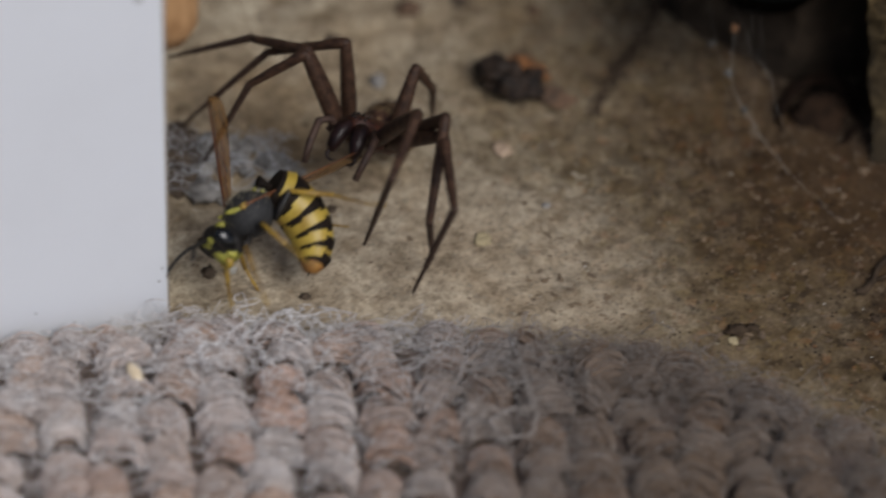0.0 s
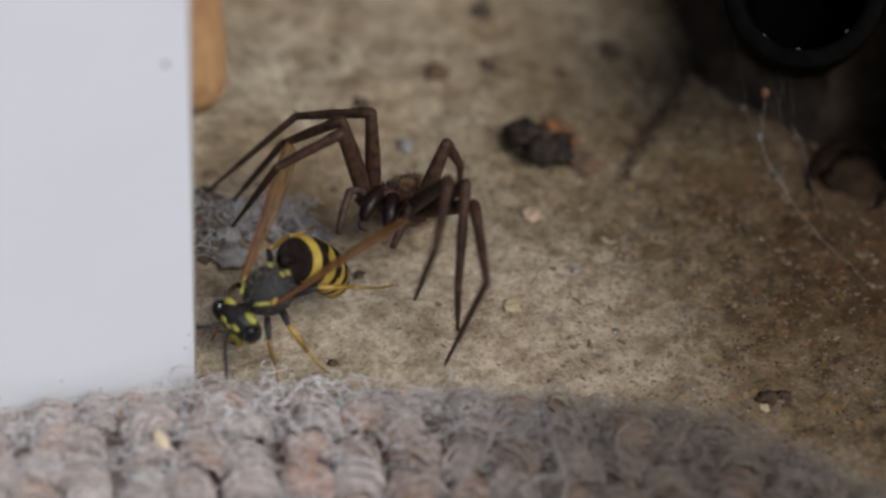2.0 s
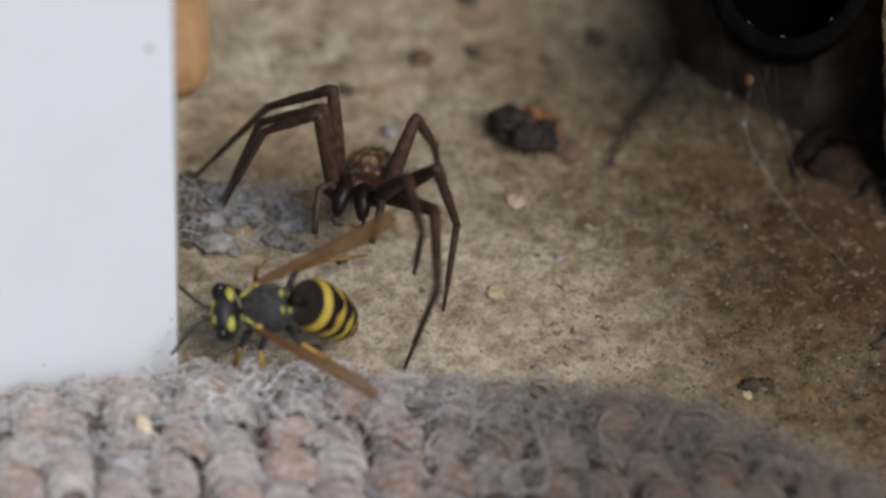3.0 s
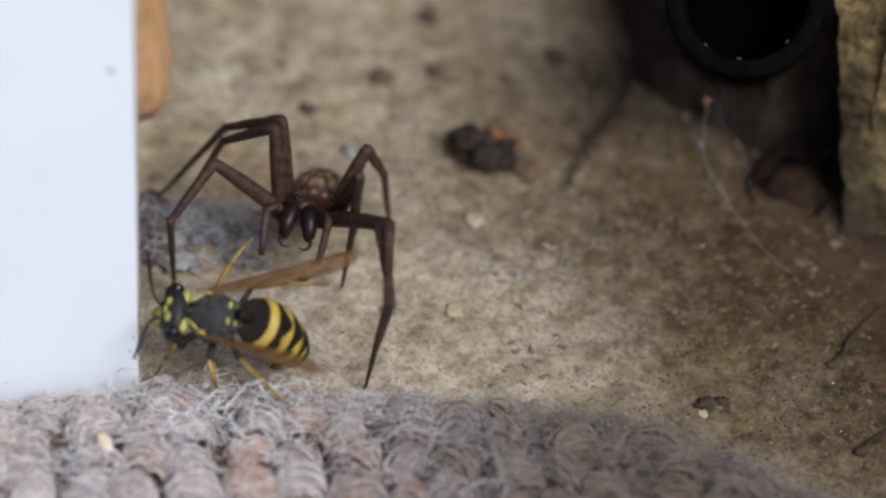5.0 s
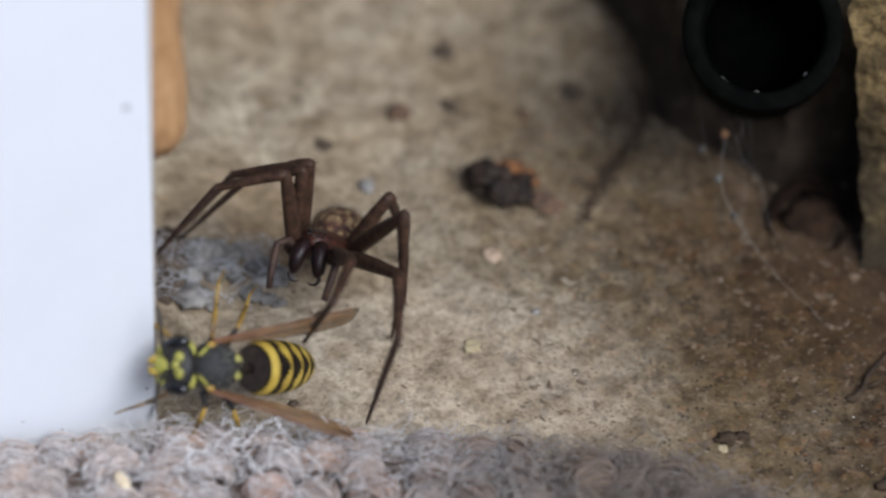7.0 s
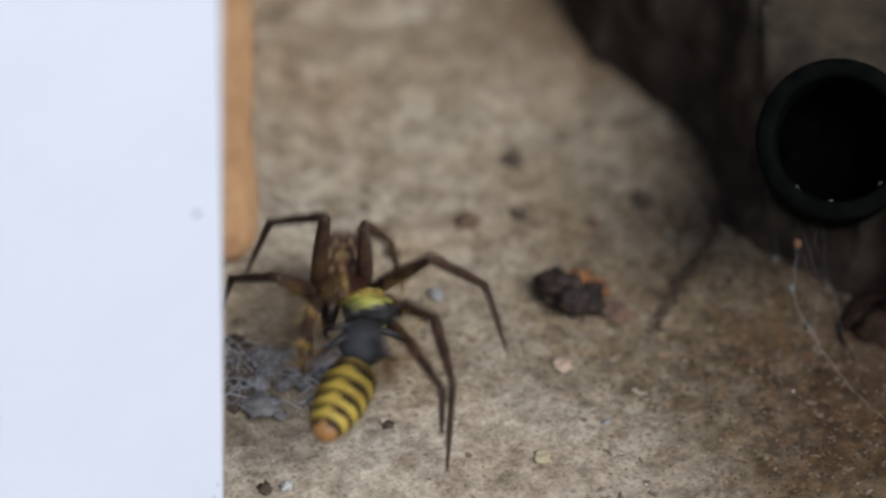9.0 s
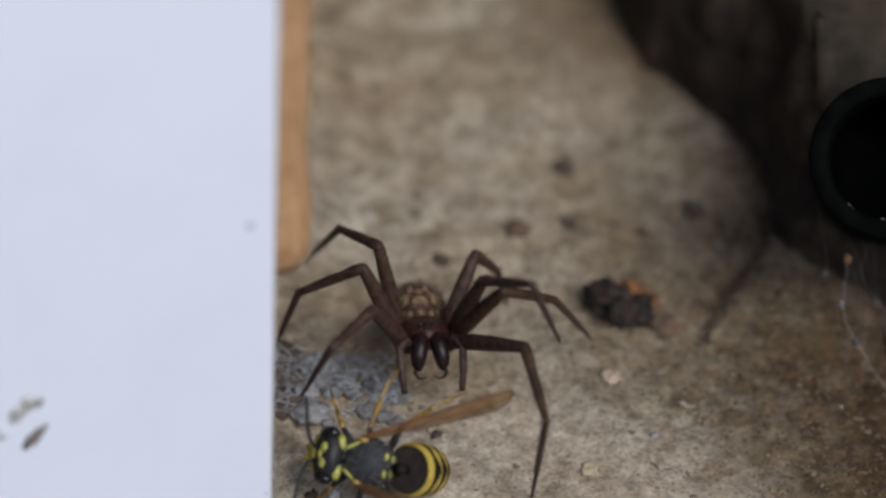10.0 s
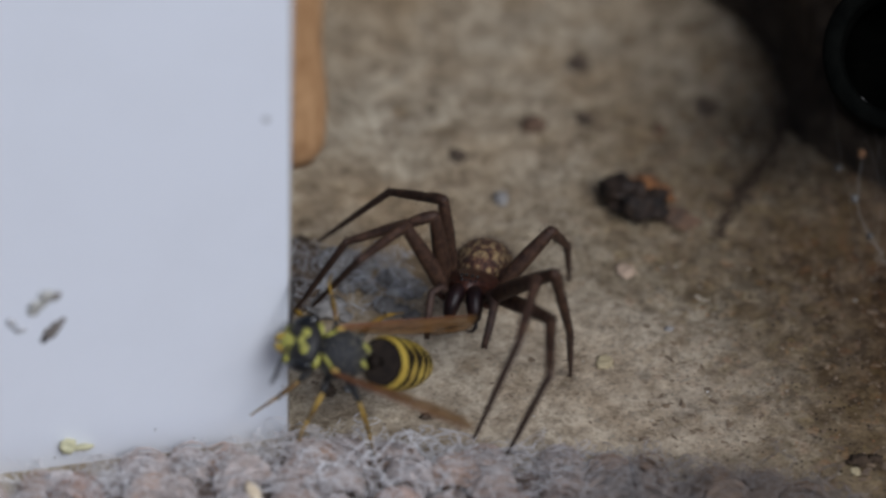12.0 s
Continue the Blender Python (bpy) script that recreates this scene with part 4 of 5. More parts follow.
def wing_material():
    m = Mat("amber wing", 0.45, spec=0.25)
    n = m.noise(0.7, 4, 0.6, (3, 0.6, 1))
    m.colour(m.ramp(n, [(0.35, (0.11, 0.05, 0.013)), (0.65, (0.30, 0.155, 0.045))]))
    m.b.inputs["Alpha"].default_value = 0.74
    m.b.inputs["Transmission Weight"].default_value = 0.15
    m.bump(n, 0.05, 0.5)
    return m.m


WING = wing_material()
VEIN = plain("wing vein", (0.10, 0.035, 0.012), (0.16, 0.06, 0.02), 0.45, 0.8)


RINGS = [0.0, 1.15, 3.0, 4.7, 6.2, 7.45, 8.6]


def tergite(k, parent):
    """One ring of the wasp's abdomen: black fore band with points, yellow hind band."""
    prof = lambda s: 2.16 * (0.82 + 0.18 * min(1, s / 1.2)) * math.sqrt(max(0.0, 1 - (max(0.0, s - 2.6) / 6.1) ** 2.0)) if s < 8.6 else 0.05
    bm = bmesh.new()
    s0, s1 = RINGS[k] - (0.45 if k else 0), RINGS[k + 1]
    n, m = 9, 40
    rings = []
    for i in range(n + 1):
        s = s0 + (s1 - s0) * i / n
        r = max(0.06, prof(s)) * (1.0 + (0.025 * (i / n)))
        rings.append([bm.verts.new((r * 1.02 * math.sin(a) * MM, -s * MM, (r * 0.92 * math.cos(a)) * MM)) for a in (2 * math.pi * j / m for j in range(m))])
    last = rings[-1][0].co.copy()
    for i in range(n):
        for j in range(m):
            f = bm.faces.new((rings[i][j], rings[i + 1][j], rings[i + 1][(j + 1) % m], rings[i][(j + 1) % m]))
            a = 2 * math.pi * (j + 0.5) / m
            a = min(a, 2 * math.pi - a)
            t = (i + 0.5) / n
            top = 0.56 + 0.30 * math.exp(-(a / 0.34) ** 2) + 0.16 * math.exp(-((a - 1.05) / 0.22) ** 2)
            if k == 0:
                top = 0.34
            if k == 5:
                top = 0.55
            if a > 2.2:
                top = 0.64 - 0.15 * math.exp(-((a - 3.14) / 0.3) ** 2)
            f.material_index = 0 if t < top else 1
    if k == 5:
        bm.faces.new(rings[-1])
        tube(bm, [(0, -8.5, 0), (0, -9.0, -0.05)], [0.12, 0.02], 6)
    if k == 0:
        bmesh.ops.inset_individual(bm, faces=[bm.faces.new(rings[0][::-1])], thickness=0.08 * MM)
    bmesh.ops.recalc_face_normals(bm, faces=bm.faces)
    me = mesh_from(bm, "tergite", WASP_BAND)
    me.materials.append(WASP_TIP if k == 5 else WASP_YELLOW)
    return part("tergite", me, None, parent)


def build_wasp():
    rnd = random.Random(5)
    wp = thing("wasp", "black and yellow striped wasp with folded amber wings", "wasp")
    bm = bmesh.new()
    for v in blob(bm, (0, -0.1, 0.1), (2.4, 2.45, 2.1), 4, 0.03, 2):
        y = v.co.y / MM
        if y < -1.2:
            v.co.z *= 1 - 0.12 * (-1.2 - y)
    th = part("thorax", bm, WASP_VELVET, wp, "black hairy thorax with yellow marks", Matrix.Diagonal((0.86, 0.9, 0.92, 1)))

    def patch(name, c, r, mat, parent, turn=None):
        b = bmesh.new()
        blob(b, c, r, 2, 0.1, 2, turn)
        return part(name, b, mat, parent)

    for s in (1, -1):
        patch("collar_stripe", (1.42 * s, 1.4, 1.28), (0.17, 0.95, 0.26), WASP_LIME, th, Euler((0.35, 0, radians(-38 * -s))).to_matrix())
        patch("rear_spot", (0.8 * s, -1.7, 1.55), (0.42, 0.22, 0.2), WASP_LIME, th)
        patch("lower_spot", (0.66 * s, -2.25, 0.95), (0.4, 0.2, 0.22), WASP_LIME, th)
        patch("wing_root", (2.0 * s, 0.6, 1.1), (0.36, 0.45, 0.3), WASP_LEG, th)
    b = bmesh.new()
    for _ in range(330):
        a, e = rnd.uniform(0, 6.283), rnd.uniform(0.0, 1.4)
        d = Vector((math.cos(a) * math.cos(e), math.sin(a) * math.cos(e), math.sin(e)))
        p = Vector((d.x * 2.38, d.y * 2.43 - 0.1, d.z * 2.08 + 0.1))
        tube(b, [p, p + (d + Vector((0, -0.3, 0))) * rnd.uniform(.2, .45)], [0.018, 0.005], 3, False)
    part("hair", b, PALE_HAIR, th)
    # head
    feelers = []
    hd = bmesh.new()
    blob(hd, (0, 3.35, -0.15), (2.25, 1.15, 1.8), 4, 0.03, 2)
    hd = part("head", hd, WASP_BLACK, wp, "black head with yellow face marks")
    for s in (1, -1):
        b = bmesh.new()
        blob(b, (1.72 * s, 3.6, 0.1), (0.66, 0.76, 1.3), 3, 0, 1, Euler((0, radians(12 * s), 0)).to_matrix())
        part("compound_eye", b, EYE_BLACK, hd)
        patch("cheek_mark", (1.15 * s, 2.85, 1.02), (0.75, 0.4, 0.4), WASP_LIME, hd)
        patch("jaw_mark", (1.15 * s, 3.9, -1.0), (0.5, 0.5, 0.6), WASP_LIME, hd)
        patch("brow_mark", (0.6 * s, 4.05, 0.72), (0.52, 0.36, 0.5), WASP_LIME, hd)
        b = bmesh.new()
        tube(b, [(0.45 * s, 4.1, -1.0), (0.55 * s, 4.4, -1.4), (0.35 * s, 4.6, -1.7), (0.12 * s, 4.6, -1.85)], [0.34, 0.34, 0.28, 0.1], 8)
        part("mandible", b, WASP_YELLOW, hd)
        b = bmesh.new()
        ant = [(0.45 * s, 4.2, 0.55), (0.9 * s, 4.7, 0.95), (1.6 * s, 4.95, 1.2), (2.4 * s, 5.1, 1.3), (3.2 * s, 5.2, 1.3), (4.0 * s, 5.3, 1.2), (4.7 * s, 5.5, 1.0)]
        tube(b, ant, [0.15, 0.14, 0.15, 0.17, 0.17, 0.16, 0.1], 8)
        feelers.append((part("antenna", b, WASP_BLACK, wp, "black antenna"), Vector(ant[0]), s))
    patch("clypeus", (0, 4.2, -0.75), (0.95, 0.5, 1.0), WASP_LIME, hd)
    patch("throat_mark", (0, 3.5, -1.5), (1.25, 0.8, 0.5), WASP_LIME, hd)
    patch("crown_mark", (0, 4.25, 0.5), (0.5, 0.26, 0.42), WASP_LIME, hd)
    # waist and abdomen, which swings on the waist
    ab = new("abdomen")
    ab.empty_display_size = 0.003
    ab.parent = wp
    tagged(ab, "yellow and black banded abdomen")
    b = bmesh.new()
    tube(b, [(0, 1.3, -0.2), (0, 0.6, -0.1), (0, -0.15, 0)], [0.6, 0.32, 0.4], 10)
    part("waist", b, WASP_BAND, ab)
    rings = [tergite(k, ab) for k in range(6)]
    # legs
    foot, legs = -6.3, []
    for s in (1, -1):
        for pts in (((0.9, 1.5, -1.3), (2.2, 2.9, -1.5), (3.0, 4.0, -3.4), (3.5, 4.8, -5.2), (3.9, 5.4, foot)),
                    ((1.1, 0.1, -1.5), (3.2, 0.5, -0.9), (4.8, 0.4, -3.4), (5.6, 0.2, -5.3), (6.3, -0.2, foot)),
                    ((1.0, -1.2, -1.5), (3.1, -2.6, -0.4), (4.4, -4.8, -2.9), (5.1, -6.4, -5.2), (5.5, -7.6, foot))):
            p = [(x * s, y, z) for x, y, z in pts]
            b = bmesh.new()
            tube(b, [p[0], Vector(p[0]).lerp(Vector(p[1]), .4), p[1]], [0.28, 0.33, 0.22], 8)
            lg = part("leg", b, WASP_BLACK, wp)
            legs.append((lg, Vector(p[0]), s, len(legs)))
            b = bmesh.new()
            tube(b, [p[1], Vector(p[1]).lerp(Vector(p[2]), .5), p[2]], [0.18, 0.23, 0.18], 8)
            part("shin", b, WASP_LEG, lg)
            b = bmesh.new()
            tube(b, [p[2], p[3], p[4]], [0.15, 0.11, 0.08], 6)
            part("foot", b, WASP_LEG, lg)
    # wings: each pair folded lengthwise into one narrow blade, along -y
    wings = {}
    for s, key in ((1, "U"), (-1, "V")):
        b = bmesh.new()
        rows = []
        for i in range(22):
            t = i / 21
            y = -12.9 * t
            w = 0.36 + 0.78 * math.sin(min(1, t * 1.25) * math.pi * 0.5) ** 1.3 * (1 if t < 0.8 else math.sqrt(max(0.02, 1 - ((t - 0.8) / 0.2) ** 2)))
            row = []
            for j in range(7):
                u = j / 6
                x = s * (0.3 - u * w * 1.12)
                z = 0.16 * math.sin(u * 5.0) + 0.5 * t * (1 - u) * 0.6 - 0.15 * u + 0.08 * noise.noise(Vector((t * 6, u * 3, s)))
                row.append(b.verts.new((x * MM, y * MM, z * MM)))
            rows.append(row)
        for a, c in zip(rows, rows[1:]):
            for j in range(6):
                b.faces.new((a[j], a[j + 1], c[j + 1], c[j]))
        bmesh.ops.solidify(b, geom=list(b.faces), thickness=0.06 * MM)
        wg = part("wing", b, WING, wp, "amber-brown folded wing")
        for u, end, r in ((0.0, 0.95, 0.13), (0.3, 0.8, 0.06), (0.6, 0.7, 0.05)):
            b = bmesh.new()
            pts = []
            for i in range(16):
                t = end * i / 15
                w = 0.36 + 0.78 * math.sin(min(1, t * 1.25) * math.pi * 0.5) ** 1.3 * (1 if t < 0.8 else math.sqrt(max(0.02, 1 - ((t - 0.8) / 0.2) ** 2)))
                pts.append((s * (0.3 - u * w * 1.12), -12.9 * t, 0.16 * math.sin(u * 5.0) + 0.5 * t * (1 - u) * 0.6 - 0.15 * u + 0.02))
            tube(b, pts, [r * (1 - 0.6 * i / 15) for i in range(16)], 5)
            part("vein", b, VEIN, wg)
        wings[key] = wg
    wp.scale = (1.1, 1.1, 1.1)
    return wp, ab, wings, legs, rings, feelers, hd


spider, spider_legs = build_spider()
wasp, wasp_abdomen, wasp_wings, wasp_legs, wasp_rings, wasp_feelers, wasp_head = build_wasp()

# ---- how the animals move: seconds, millimetres, degrees ----
# spider: t, x, y, z, turn, nose up
SPIDER_ROWS = [
    (0, -9.79, 0.86, 7.97, 155.45, 41.22),
    (0.5, -9.63, 0.18, 7.97, 161.83, 40.47),
    (1, -9.57, 0.66, 7.72, 163.30, 37.11),
    (1.5, -9.93, -0.09, 7.98, 164.79, 39.47),
    (2, -9.82, 0.07, 8.00, 162.01, 44.54),
    (2.5, -10.83, -1.16, 7.96, 161.50, 39.46),
    (2.7, -10.84, -1.14, 7.93, 161.50, 39.46),
    (2.9, -11.32, 0.07, 7.98, 170.47, 35.74),
    (3, -11.32, 0.08, 7.97, 170.47, 35.74),
    (5, -12.51, -0.66, 8.24, 170.39, 35.86),
    (5.5, -11.68, 2.76, 8.30, 173.40, 34.51),
    (6, -11.63, 2.73, 8.11, 174.66, 34.83),
    (6.5, -12.79, 0.79, 7.85, 168.14, 36.91),
    (8.5, -12.96, -2.35, 6.92, 156.46, 35.66),
    (8.75, -13.07, -3.84, 8.22, 156.46, 35.66),
    (9, -17.75, 6.38, 9.52, 182.31, 21.38),
    (9.2, -16.08, 9.80, 8.82, 181.29, 27.44),
    (9.5, -16.00, 11.14, 7.73, 181.29, 27.44),
    (10, -14.45, 3.95, 7.82, 190.19, 28.65),
    (10.5, -13.63, 1.26, 8.38, 186.23, 31.93),
    (11, -11.90, -0.98, 8.10, 181.78, 33.30),
    (11.5, -11.61, -0.59, 7.43, 176.79, 34.05),
    (12, -11.09, -3.86, 7.83, 171.61, 30.76),
]
# each leg: t, way of femur, tibia and foot piece, then their slopes
LEG_ROWS = {
    "X": [
        (0, -11.2, 0.4, 16.3, 86.8, -27.7, -51.4),
        (0.5, -51.5, -8.5, 11.8, 84.0, -27.0, -51.4),
        (1, -29.4, -13.1, 8.9, 85.2, -28.5, -51.1),
        (1.5, -51.2, -13.9, 7.9, 85.1, -28.3, -51.3),
        (2, -41.3, -11.7, 12.3, 85.6, -26.7, -50.8),
        (2.5, -12.6, -17.7, 9.3, 92.0, -25.7, -49.1),
        (2.7, -12.6, -17.7, 9.3, 92.0, -25.7, -49.1),
        (2.9, -57.0, -22.3, -1.4, 78.5, -37.5, -54.8),
        (3, -57.0, -22.3, -1.4, 78.5, -37.5, -54.8),
        (5, -37.2, -31.8, -4.5, 85.6, -35.7, -57.5),
        (5.5, -27.5, -20.3, -19.3, 87.7, -38.0, -48.5),
        (6, -24.5, -19.9, -18.5, 86.7, -38.5, -55.2),
        (6.5, -15.5, -10.3, -17.5, 93.2, -31.5, -58.9),
        (8.5, -35.1, -9.9, -9.4, 99.2, -24.3, -54.6),
        (8.75, -35.1, -9.9, -9.4, 99.2, -24.3, -54.6),
        (9, -70.4, -45.9, -65.8, 101.1, -34.7, -61.2),
        (9.2, -9.9, -58.2, -65.0, 84.6, -32.4, -54.8),
        (9.5, -9.9, -58.2, -65.0, 84.6, -32.4, -54.8),
        (10, -26.2, -69.8, -74.5, 77.7, -26.4, -51.7),
        (10.5, -24.8, -44.1, -41.2, 79.5, -31.6, -64.8),
        (11, -88.8, -42.0, -30.5, 82.2, -35.5, -58.3),
        (11.5, -56.4, -37.3, -38.9, 86.1, -34.0, -60.1),
        (12, 19.1, -40.2, -24.0, 84.9, -29.8, -52.2),
    ],
    "Y": [
        (0, 14.3, -18.9, -8.3, 70.1, -22.1, -36.2),
        (0.5, -25.3, -23.0, -10.0, 71.9, -24.9, -42.6),
        (1, -11.4, -28.1, -7.8, 78.4, -21.6, -42.4),
        (1.5, 6.8, -4.5, -25.2, 77.1, -37.8, -58.0),
        (2, 3.2, -9.8, -11.7, 74.5, -41.2, -60.0),
        (2.5, 0.7, -7.9, -15.7, 86.7, -35.0, -59.2),
        (2.7, 0.7, -7.9, -15.7, 86.7, -35.0, -59.2),
        (2.9, -15.9, -19.3, -12.4, 83.5, -35.0, -70.4),
        (3, -15.9, -19.3, -12.4, 83.5, -35.0, -70.4),
        (5, -41.7, -29.8, -15.1, 83.2, -39.5, -66.5),
        (5.5, -15.4, -6.4, -11.2, 87.0, -35.9, -57.0),
        (6, 1.0, -12.6, -14.0, 86.2, -35.2, -58.4),
        (6.5, 14.2, -23.8, -3.8, 93.9, -36.5, -55.6),
        (8.5, -2.0, -24.6, -17.6, 96.4, -34.4, -53.2),
        (8.75, -2.0, -24.6, -17.6, 96.4, -34.4, -53.2),
        (9, 61.0, -50.0, -78.8, 45.5, -34.3, -53.6),
        (9.2, 8.4, -45.3, -70.2, 83.7, -33.8, -51.8),
        (9.5, 8.4, -45.3, -70.2, 83.7, -33.8, -51.8),
        (10, -7.4, -30.9, -67.8, 67.9, -40.1, -65.6),
        (10.5, -2.7, -38.3, -59.7, 65.9, -38.1, -63.0),
        (11, -12.7, -41.4, -42.0, 59.0, -36.2, -61.3),
        (11.5, -1.6, -34.9, -52.0, 65.0, -35.0, -59.1),
        (12, 37.5, 17.0, -1.5, 82.1, -19.5, -63.7),
    ],
    "Z": [
        (0, 15.0, 20.3, 5.8, 69.9, -39.2, -67.1),
        (0.5, -2.2, 24.6, -1.9, 74.1, -27.7, -67.2),
        (1, 3.3, 19.9, 1.6, 77.1, -22.1, -67.2),
        (1.5, 18.3, 24.3, -19.5, 74.6, -25.9, -64.6),
        (2, 40.2, 32.6, -19.7, 74.6, -27.3, -61.8),
        (2.5, 8.8, 1.3, 3.6, 85.0, -31.9, -64.0),
        (2.7, 8.8, 1.3, 3.6, 85.0, -31.9, -64.0),
        (2.9, -3.9, -11.7, -15.9, 79.6, -36.5, -68.4),
        (3, -3.9, -11.7, -15.9, 79.6, -36.5, -68.4),
        (5, 18.2, 57.4, 99.9, 45.6, -34.2, -108.4),
        (5.5, -7.2, -11.7, -8.7, 83.1, -43.0, -72.3),
        (6, 4.5, -15.6, -14.8, 83.4, -44.8, -69.9),
        (6.5, 10.2, -9.7, -13.3, 90.6, -35.1, -61.7),
        (8.5, 61.2, 72.3, 55.4, 68.3, 24.9, -47.0),
        (8.75, 61.2, 72.3, 55.4, 68.3, 24.9, -47.0),
        (9, 88.7, 82.3, 90.4, 35.3, 15.2, -124.1),
        (9.2, -4.4, 41.4, -27.9, 80.5, 9.8, -65.8),
        (9.5, -4.4, 41.4, -27.9, 80.5, 9.8, -65.8),
        (10, 44.9, 51.1, 112.1, 56.0, 4.2, -118.5),
        (10.5, 50.5, 57.5, 121.7, 66.5, -1.8, -111.1),
        (11, 39.0, 57.4, -23.7, 73.5, 2.8, -69.4),
        (11.5, 48.1, 59.2, -19.0, 77.5, 14.0, -65.7),
        (12, 14.3, 65.3, -35.7, 64.1, 5.1, -57.6),
    ],
    "D": [
        (0, -82.8, -89.0, -113.5, 61.7, -53.6, -62.5),
        (0.5, -73.1, -88.7, -109.6, 61.2, -56.8, -61.2),
        (1, -63.8, -86.5, -107.6, 63.8, -53.2, -60.9),
        (1.5, -58.0, -86.6, -103.7, 65.8, -57.3, -61.1),
        (2, -59.4, -85.5, -107.6, 66.6, -56.6, -60.7),
        (2.5, -39.8, -84.9, -106.6, 65.8, -58.0, -63.7),
        (2.7, -39.8, -84.9, -106.6, 65.8, -58.0, -63.7),
        (2.9, -64.6, -66.1, -89.5, 56.9, -58.6, -63.4),
        (3, -64.6, -66.1, -89.5, 56.9, -58.6, -63.4),
        (5, -40.0, -69.6, -79.1, 64.2, -58.3, -77.4),
        (5.5, -24.5, -38.9, -54.5, 70.8, -65.7, -77.6),
        (6, -17.6, -50.3, -63.2, 69.5, -59.9, -82.3),
        (6.5, -21.2, -80.7, -92.5, 64.8, -62.8, -71.6),
        (8.5, -31.5, -99.0, -122.3, 48.2, -57.0, -58.6),
        (8.75, -31.5, -99.0, -122.3, 48.2, -57.0, -58.6),
        (9, -55.9, -56.5, -62.1, 91.6, -48.6, -69.5),
        (9.2, -89.9, -64.6, -53.8, 78.4, -0.3, -79.7),
        (9.5, -89.9, -64.6, -53.8, 78.4, -0.3, -79.7),
        (10, -53.6, -49.3, -64.8, 47.5, -49.2, -60.3),
        (10.5, -54.6, -66.7, -73.3, 43.5, -45.5, -59.4),
        (11, -45.7, -80.4, -83.1, 61.2, -48.0, -58.7),
        (11.5, -50.9, -95.8, -97.1, 52.4, -58.5, -60.9),
        (12, -33.8, -75.3, -90.6, 49.0, -50.1, -64.6),
    ],
    "E": [
        (0, 37.2, 79.0, 41.7, 50.1, -4.7, -114.9),
        (0.5, 40.8, 77.2, 56.9, 57.4, 13.1, -115.9),
        (1, 58.2, 57.2, 58.2, 55.5, -103.4, -130.6),
        (1.5, 56.4, 44.7, 42.3, 54.6, -109.9, -129.0),
        (2, 43.5, 78.0, 57.7, 51.1, -6.3, -120.4),
        (2.5, 61.9, 86.2, 60.5, 46.6, -2.3, -124.6),
        (2.7, 61.9, 86.2, 60.5, 46.6, -2.3, -124.6),
        (2.9, 61.3, 69.1, 75.5, 48.0, 5.7, -123.7),
        (3, 61.3, 69.1, 75.5, 48.0, 5.7, -123.7),
        (5, 44.0, 78.4, 53.6, 34.7, -15.6, -105.8),
        (5.5, 52.6, 84.7, 53.3, 16.8, 1.5, -108.9),
        (6, 53.3, 88.3, 56.1, 15.6, 0.4, -111.2),
        (6.5, 70.8, 84.3, 59.2, 34.9, 19.7, -126.4),
        (8.5, 47.9, 84.1, 42.6, 52.7, 0.0, -118.4),
        (8.75, 47.9, 84.1, 42.6, 52.7, 0.0, -118.4),
        (9, 69.2, 68.1, 92.2, 22.2, 8.3, -122.9),
        (9.2, 52.5, 80.9, 76.3, 36.0, -13.9, -104.5),
        (9.5, 52.5, 80.9, 76.3, 36.0, -13.9, -104.5),
        (10, 58.7, 83.7, 90.5, 33.4, -10.1, -108.4),
        (10.5, 53.4, 62.2, 76.7, 50.6, -13.1, -111.7),
        (11, 77.5, 93.2, 60.3, 34.4, 8.0, -107.4),
        (11.5, 69.9, 89.3, 25.5, 32.6, -0.8, -108.6),
        (12, 51.5, 89.9, 20.4, 48.2, -1.6, -106.1),
    ],
    "F": [
        (0, 32.2, 75.4, 70.8, 47.9, -51.7, -116.5),
        (0.5, 39.2, 80.6, 73.9, 49.9, -55.1, -115.8),
        (1, 42.4, 82.6, 75.2, 48.6, -53.8, -116.4),
        (1.5, 46.7, 76.0, 77.0, 50.2, -57.5, -116.4),
        (2, 43.2, 74.9, 73.5, 50.2, -55.0, -113.8),
        (2.5, 45.6, -63.5, -28.4, 50.0, -67.9, -97.7),
        (2.7, 45.6, -63.5, -28.4, 50.0, -67.9, -97.7),
        (2.9, 50.7, -62.3, -76.4, 48.7, -69.1, -103.9),
        (3, 50.7, -62.3, -76.4, 48.7, -69.1, -103.9),
        (5, 62.2, 71.1, 55.7, 56.3, -108.3, -104.0),
        (5.5, 55.6, 83.1, 73.7, 50.0, -117.9, -115.1),
        (6, 58.1, 79.4, 60.2, 49.8, -110.5, -102.6),
        (6.5, 37.2, 69.9, 74.8, 59.7, -114.7, -119.1),
        (8.5, 33.1, 66.2, 19.2, 30.8, 8.2, -107.8),
        (8.75, 33.1, 66.2, 19.2, 30.8, 8.2, -107.8),
        (9, 52.3, -40.3, -24.8, 49.2, -44.5, -73.5),
        (9.2, 61.3, -40.8, -7.1, 51.9, -45.8, -75.6),
        (9.5, 61.3, -40.8, -7.1, 51.9, -45.8, -75.6),
        (10, 76.0, 65.3, -28.0, 61.0, 35.6, -66.6),
        (10.5, 58.9, 39.0, 23.3, 49.3, -64.6, -85.0),
        (11, 61.6, -23.9, -7.2, 51.0, -68.2, -88.3),
        (11.5, 57.0, -34.9, -34.6, 52.1, -69.1, -89.3),
        (12, 49.8, -61.3, -91.2, 47.0, -72.0, -69.8),
    ],
    "G": [
